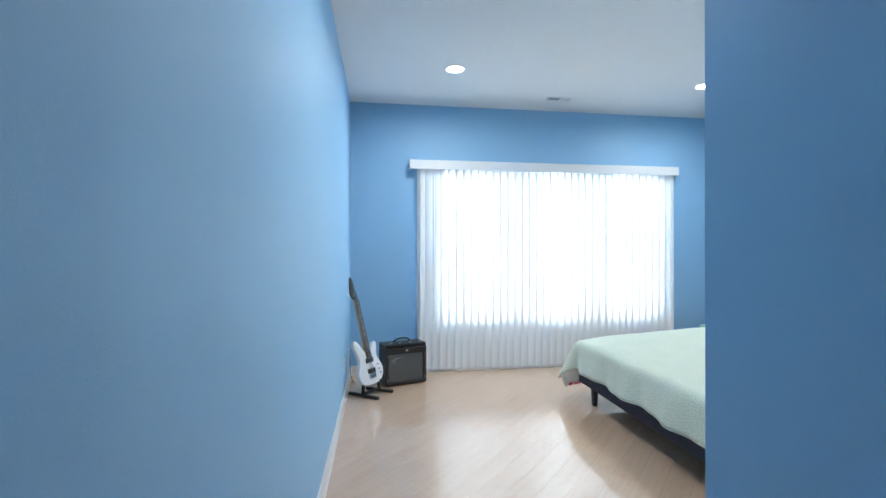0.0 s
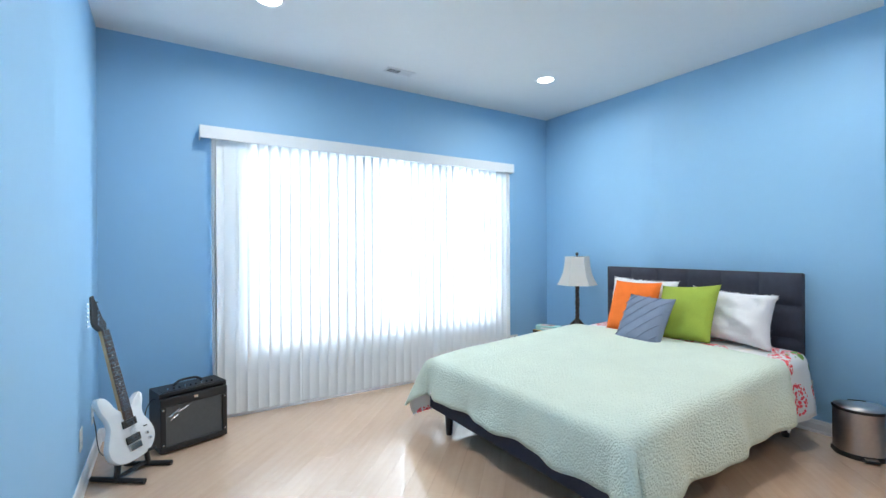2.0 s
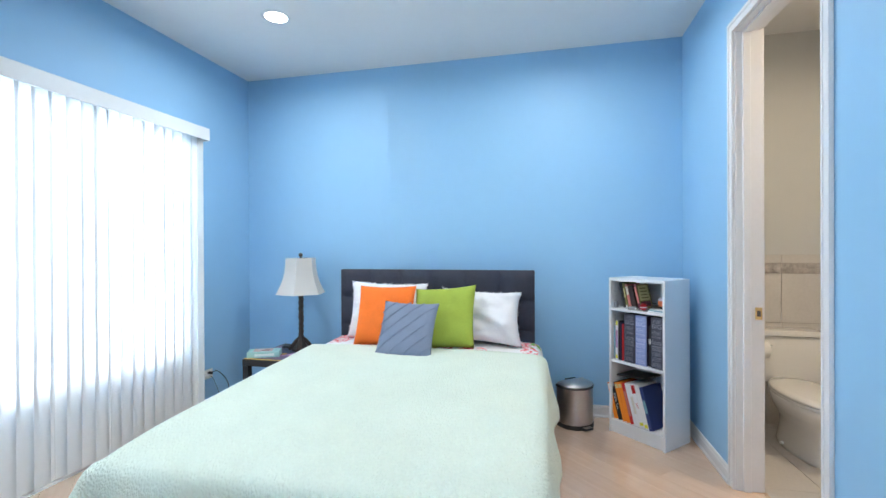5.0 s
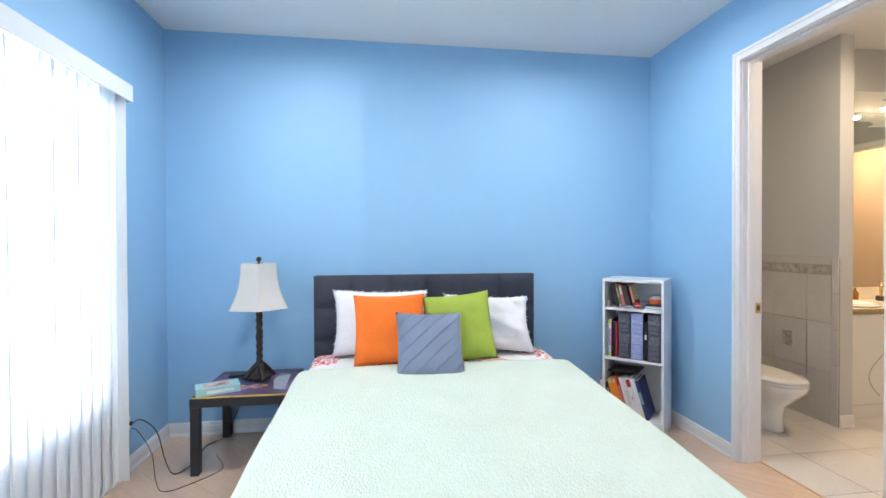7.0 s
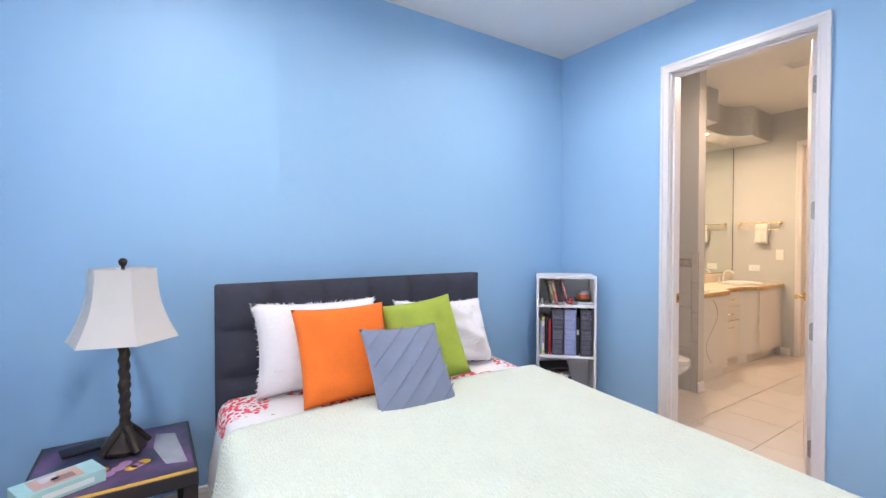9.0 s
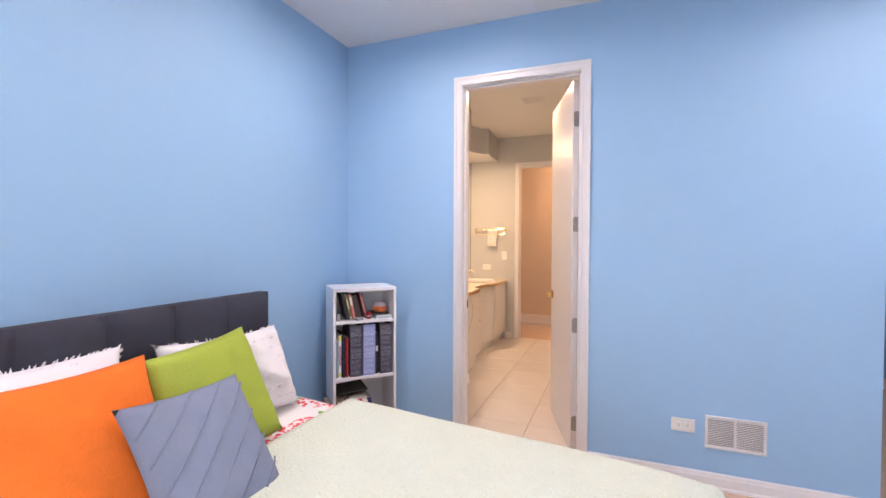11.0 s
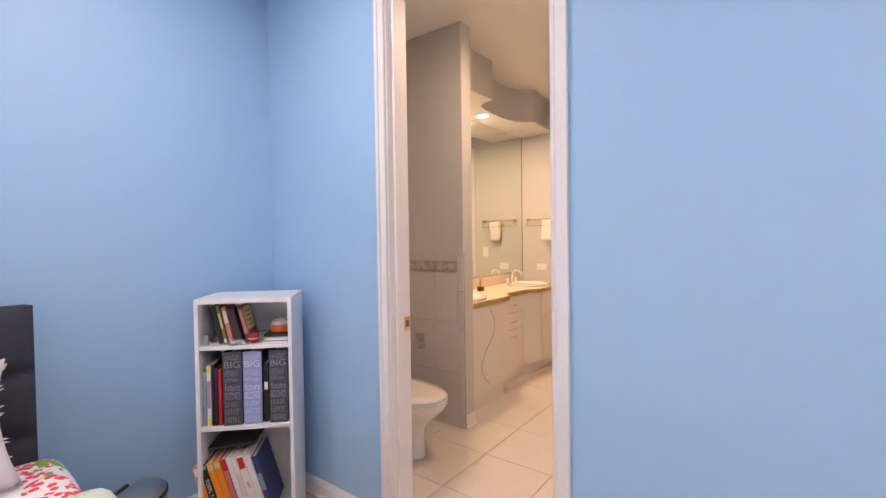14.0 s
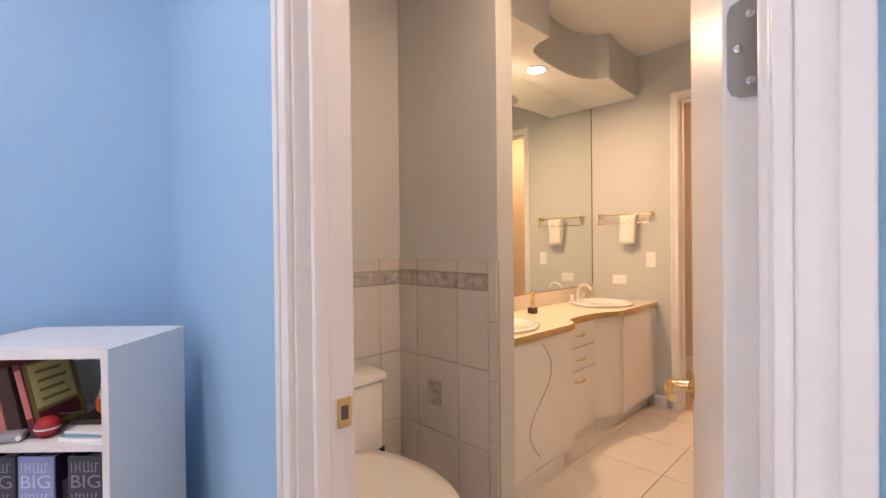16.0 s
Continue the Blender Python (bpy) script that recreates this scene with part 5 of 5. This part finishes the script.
for y in (-.60, -1.86):
    sk = tagged(part("sink", lathe(B(), [(.215, .808), (.222, .818), (.205, .822), (.185, .818), (.17, .80), (.12, .785), (.02, .78)], 32, (3.58, y), squash=1.12), PORCELAIN, smooth="all"), "white oval drop-in basin in the vanity top", "sink")
    ft = thing("faucet", "white gooseneck faucet with two handles", "faucet", m=pose(3.775, y, .808), group="vanity faucets")
    part("spout", tube(B(), curve_pts([(0, 0, 0), (0, 0, .06), (-.015, 0, .115), (-.06, 0, .135), (-.10, 0, .115), (-.11, 0, .09)], 6), .011, 10), PORCELAIN, ft, smooth=True)
    for s in (-1, 1):
        part("handle", lathe(B(), [(.022, 0), (.018, .012), (.012, .03), (.018, .045), (.015, .058), (.004, .062)], 14, (0, s * .09)), PORCELAIN, ft, smooth=True)
    part("base", box(B(), -.022, .022, -.12, .12, 0, .010, bevel=.004), PORCELAIN, ft)
tro = thing("figurine", "small gold figurine on a dark wooden base", "figurine", m=pose(3.70, -1.12, .807))
part("base", box(B(), -.024, .024, -.024, .024, 0, .040, bevel=.003), ROSEW, tro)
part("figure", lathe(B(), [(.012, .040), (.008, .055), (.013, .075), (.009, .095), (.015, .115), (.006, .13), (.009, .142), (.001, .150)], 12), BRASS, tro, smooth=True)
bot = thing("soap_bottle", "small amber glass bottle on the vanity", "bottle", m=pose(3.79, -.98, .807))
part("bottle", lathe(B(), [(.022, 0), (.024, .01), (.024, .06), (.009, .08), (.009, .10)], 14), plain("amber_glass", 150, 96, 40, .1), bot, smooth=True)
mir = thing("mirror_panel", "frameless wall mirror above the vanity", "mirror")
part("mirror_glass", box(B(), 3.846, 3.853, -2.244, -.256, 0.915, 2.414), MIRROR, mir)
part("edge_strip", box(B(), 3.843, 3.8575, -2.2485, -2.2445, 0.915, 2.414), SEAM, mir)
part("bottom_channel", box(B(), 3.842, 3.8575, -2.244, -.256, .9065, .914), BRASS, mir)
sof = curve_pts([(3.40, -.252, 0), (3.40, -.6, 0), (3.39, -.85, 0)], 2) + curve_pts([(3.47, -.87, 0), (3.55, -.93, 0), (3.585, -1.05, 0), (3.60, -1.3, 0), (3.585, -1.50, 0), (3.52, -1.64, 0), (3.43, -1.69, 0)], 4) + curve_pts([(3.43, -1.71, 0), (3.45, -1.9, 0), (3.455, -2.248, 0)], 2)
sfo = tagged(part("soffit", prism(B(), [(p.x, p.y) for p in sof] + [(3.858, -2.248), (3.858, -.252)], 2.424, 2.735), BATHWALL), "grey soffit with a waved front above the vanity", "soffit", kind="structure")
tagged(part("soffit_underside", prism(B(), [(p.x + .003, p.y) for p in sof] + [(3.857, -2.246), (3.857, -.254)], 2.420, 2.4235), CEIL), "white underside of the soffit", "soffit", kind="structure")
can_light(3.70, -1.19, 2.420, "lit recessed downlight in the soffit over the vanity", .07)
area_lamp("vanity_lamp", pose(3.70, -1.19, 2.410), .10, .10, SINK_W, (1.0, .74, .44), True)
can_light(3.74, -1.92, 2.420, "unlit recessed downlight in the soffit over the vanity", .07, lit=False)
bar = thing("towel_bar", "brass double towel bar on the bathroom wall", "towel bar")
for x in (3.352, 3.76):
    pst = part("post", tube(B(), [(x, -2.249, 1.49), (x, -2.20, 1.49)], [.020, .012], 12), BRASS, bar, smooth=True)
    part("drop_arm", tube(B(), [(x, -2.21, 1.48), (x, -2.185, 1.42)], .005, 8), BRASS, pst)
part("rod", tube(B(), [(3.345, -2.20, 1.49), (3.767, -2.20, 1.49)], .006, 8), BRASS, bar)
part("rod", tube(B(), [(3.345, -2.185, 1.42), (3.767, -2.185, 1.42)], .004, 8), BRASS, bar)
bm = B()
g = []
for q in range(17):
    s = -.24 + .44 * q / 16
    row = []
    for k in range(9):
        xx = 3.455 + .125 * k / 8 + .008 * math.sin(q * .5 + k)
        if s < 0:
            row.append(bm.verts.new((xx, -2.182 + .004 * math.sin(k * 1.7), 1.497 + s)))
        else:
            row.append(bm.verts.new((xx + .02 * s, -2.212 + .003 * math.sin(k * 2.1), 1.497 - s)))
    g.append(row)
for q in range(16):
    for k in range(8):
        bm.faces.new((g[q][k], g[q + 1][k], g[q + 1][k + 1], g[q][k + 1]))
tw = tagged(part("hand_towel", bm, TOWEL, smooth="all"), "white hand towel folded over the towel bar", "towel")
md = tw.modifiers.new("thickness", "SOLIDIFY")
md.thickness = .007
cl = thing("ceiling_light", "lit frosted square ceiling light in the bathroom", "ceiling light", m=pose(2.53, .085, H - .003))
part("pan", box(B(), -.14, .14, -.14, .14, -.020, -.0005, bevel=.006), BRASS, cl)
part("bowl", lathe(B(), [(.125, -.022), (.128, -.035), (.10, -.06), (.05, -.07), (.002, -.072)], 28), BATHGLOW, cl, "glowing frosted bowl", smooth="all")
area_lamp("bath_lamp", pose(2.53, .085, H - .13), .26, .26, BATH_W, (1.0, .76, .50), True)
louvre("exhaust_vent", "white square exhaust vent in the bathroom ceiling", .20, .16, pose(2.71, -.74, H - .003, 180, 0, 0), 6)
# hidden hallway lamp and fitting, added for the orange glow past the doorway
area_lamp("added_hall_lamp", pose(2.25, -2.85, H - .02), .2, .2, HALL_W, (1.0, .64, .36), True)
can_light(2.25, -2.85, H, "unseen recessed light added to warm the hallway")
# corridor fitting and lamp stay out of view, added to tint that wall
can_light(.14, -1.9, H, "unseen recessed light added to warm the corridor wall")
area_lamp("added_corridor_lamp", pose(.14, -1.9, H - .012), .14, .14, CORR_W, (1.0, .66, .38), True)

# ---- floor tiles and boards ----
TP = .42
tm = {}
for i in range(-3, 5):
    for j in range(-7, 3):
        x0, x1 = max(2.92 + (i - 1) * TP, BX0), min(2.92 + i * TP, BXE)
        y0, y1 = max(.08 + (j - 1) * TP, BYS - .055), min(.08 + j * TP, .79)
        if x1 - x0 < .03 or y1 - y0 < .03:
            continue
        key = (round(x1 - x0, 3), round(y1 - y0, 3))
        if key not in tm:
            me = bpy.data.meshes.new("floor_tile")
            bm = box(B(), .0018, key[0] - .0018, .0018, key[1] - .0018, -.0035, .0015, bevel=.001, seg=1)
            bm.to_mesh(me)
            bm.free()
            me.materials.append(FTILE)
            tm[key] = me
        t = new("floor_tile", tm[key])
        t.parent = tile_slab
        t.location = (x0, y0, 0)

# boards laid on the diagonal, clipped to the rooms
PW, PL, ANG = .128, 1.21, radians(46)
ca, sa = math.cos(ANG), math.sin(ANG)


def clip(poly, inside, cut):
    out = []
    for i, p in enumerate(poly):
        q = poly[(i + 1) % len(poly)]
        if inside(p):
            out.append(p)
        if inside(p) != inside(q):
            out.append(cut(p, q))
    return out


def clip_rect(poly, x0, x1, y0, y1):
    for ax, v, s in ((0, x0, 1), (0, x1, -1), (1, y0, 1), (1, y1, -1)):
        if not poly:
            return poly
        poly = clip(poly, lambda p: s * (p[ax] - v) >= 0, lambda p, q: tuple(p[k] + (q[k] - p[k]) * (v - p[ax]) / (q[ax] - p[ax]) for k in (0, 1)))
    return poly


rg = random.Random(11)
for r in range(-60, 60):
    off = rg.uniform(0, PL)
    for c in range(-6, 7):
        u0, v0 = c * PL + off, r * PW
        quad = [(u0 + .0003, v0 + .0003), (u0 + PL - .0003, v0 + .0003), (u0 + PL - .0003, v0 + PW - .0003), (u0 + .0003, v0 + PW - .0003)]
        quad = [(ca * a - sa * b + 1.5, sa * a + ca * b + 2.0) for a, b in quad]
        for rect in ((XW, XE, .80, YN), (XW, XC, -3.2, .7985)):
            p = clip_rect(quad, *rect)
            if len(p) < 3:
                continue
            area = abs(sum(a[0] * b[1] - a[1] * b[0] for a, b in zip(p, p[1:] + p[:1]))) / 2
            if area < .002:
                continue
            ox, oy = ca * u0 - sa * v0 + 1.5, sa * u0 + ca * v0 + 2.0
            loc = [(ca * (x - ox) + sa * (y - oy), -sa * (x - ox) + ca * (y - oy)) for x, y in p]
            me = bpy.data.meshes.new("plank")
            n = len(loc)
            me.from_pydata([(a, b, 0) for a, b in loc] + [(a, b, -.008) for a, b in loc], [], [list(range(n))] + [[k, n + k, n + (k + 1) % n, (k + 1) % n] for k in range(n)])
            me.materials.append(FLOOR)
            pk = new("plank", me)
            pk.parent = wood_slab
            pk.matrix_basis = pose(ox, oy, 0, 0, 0, math.degrees(ANG))
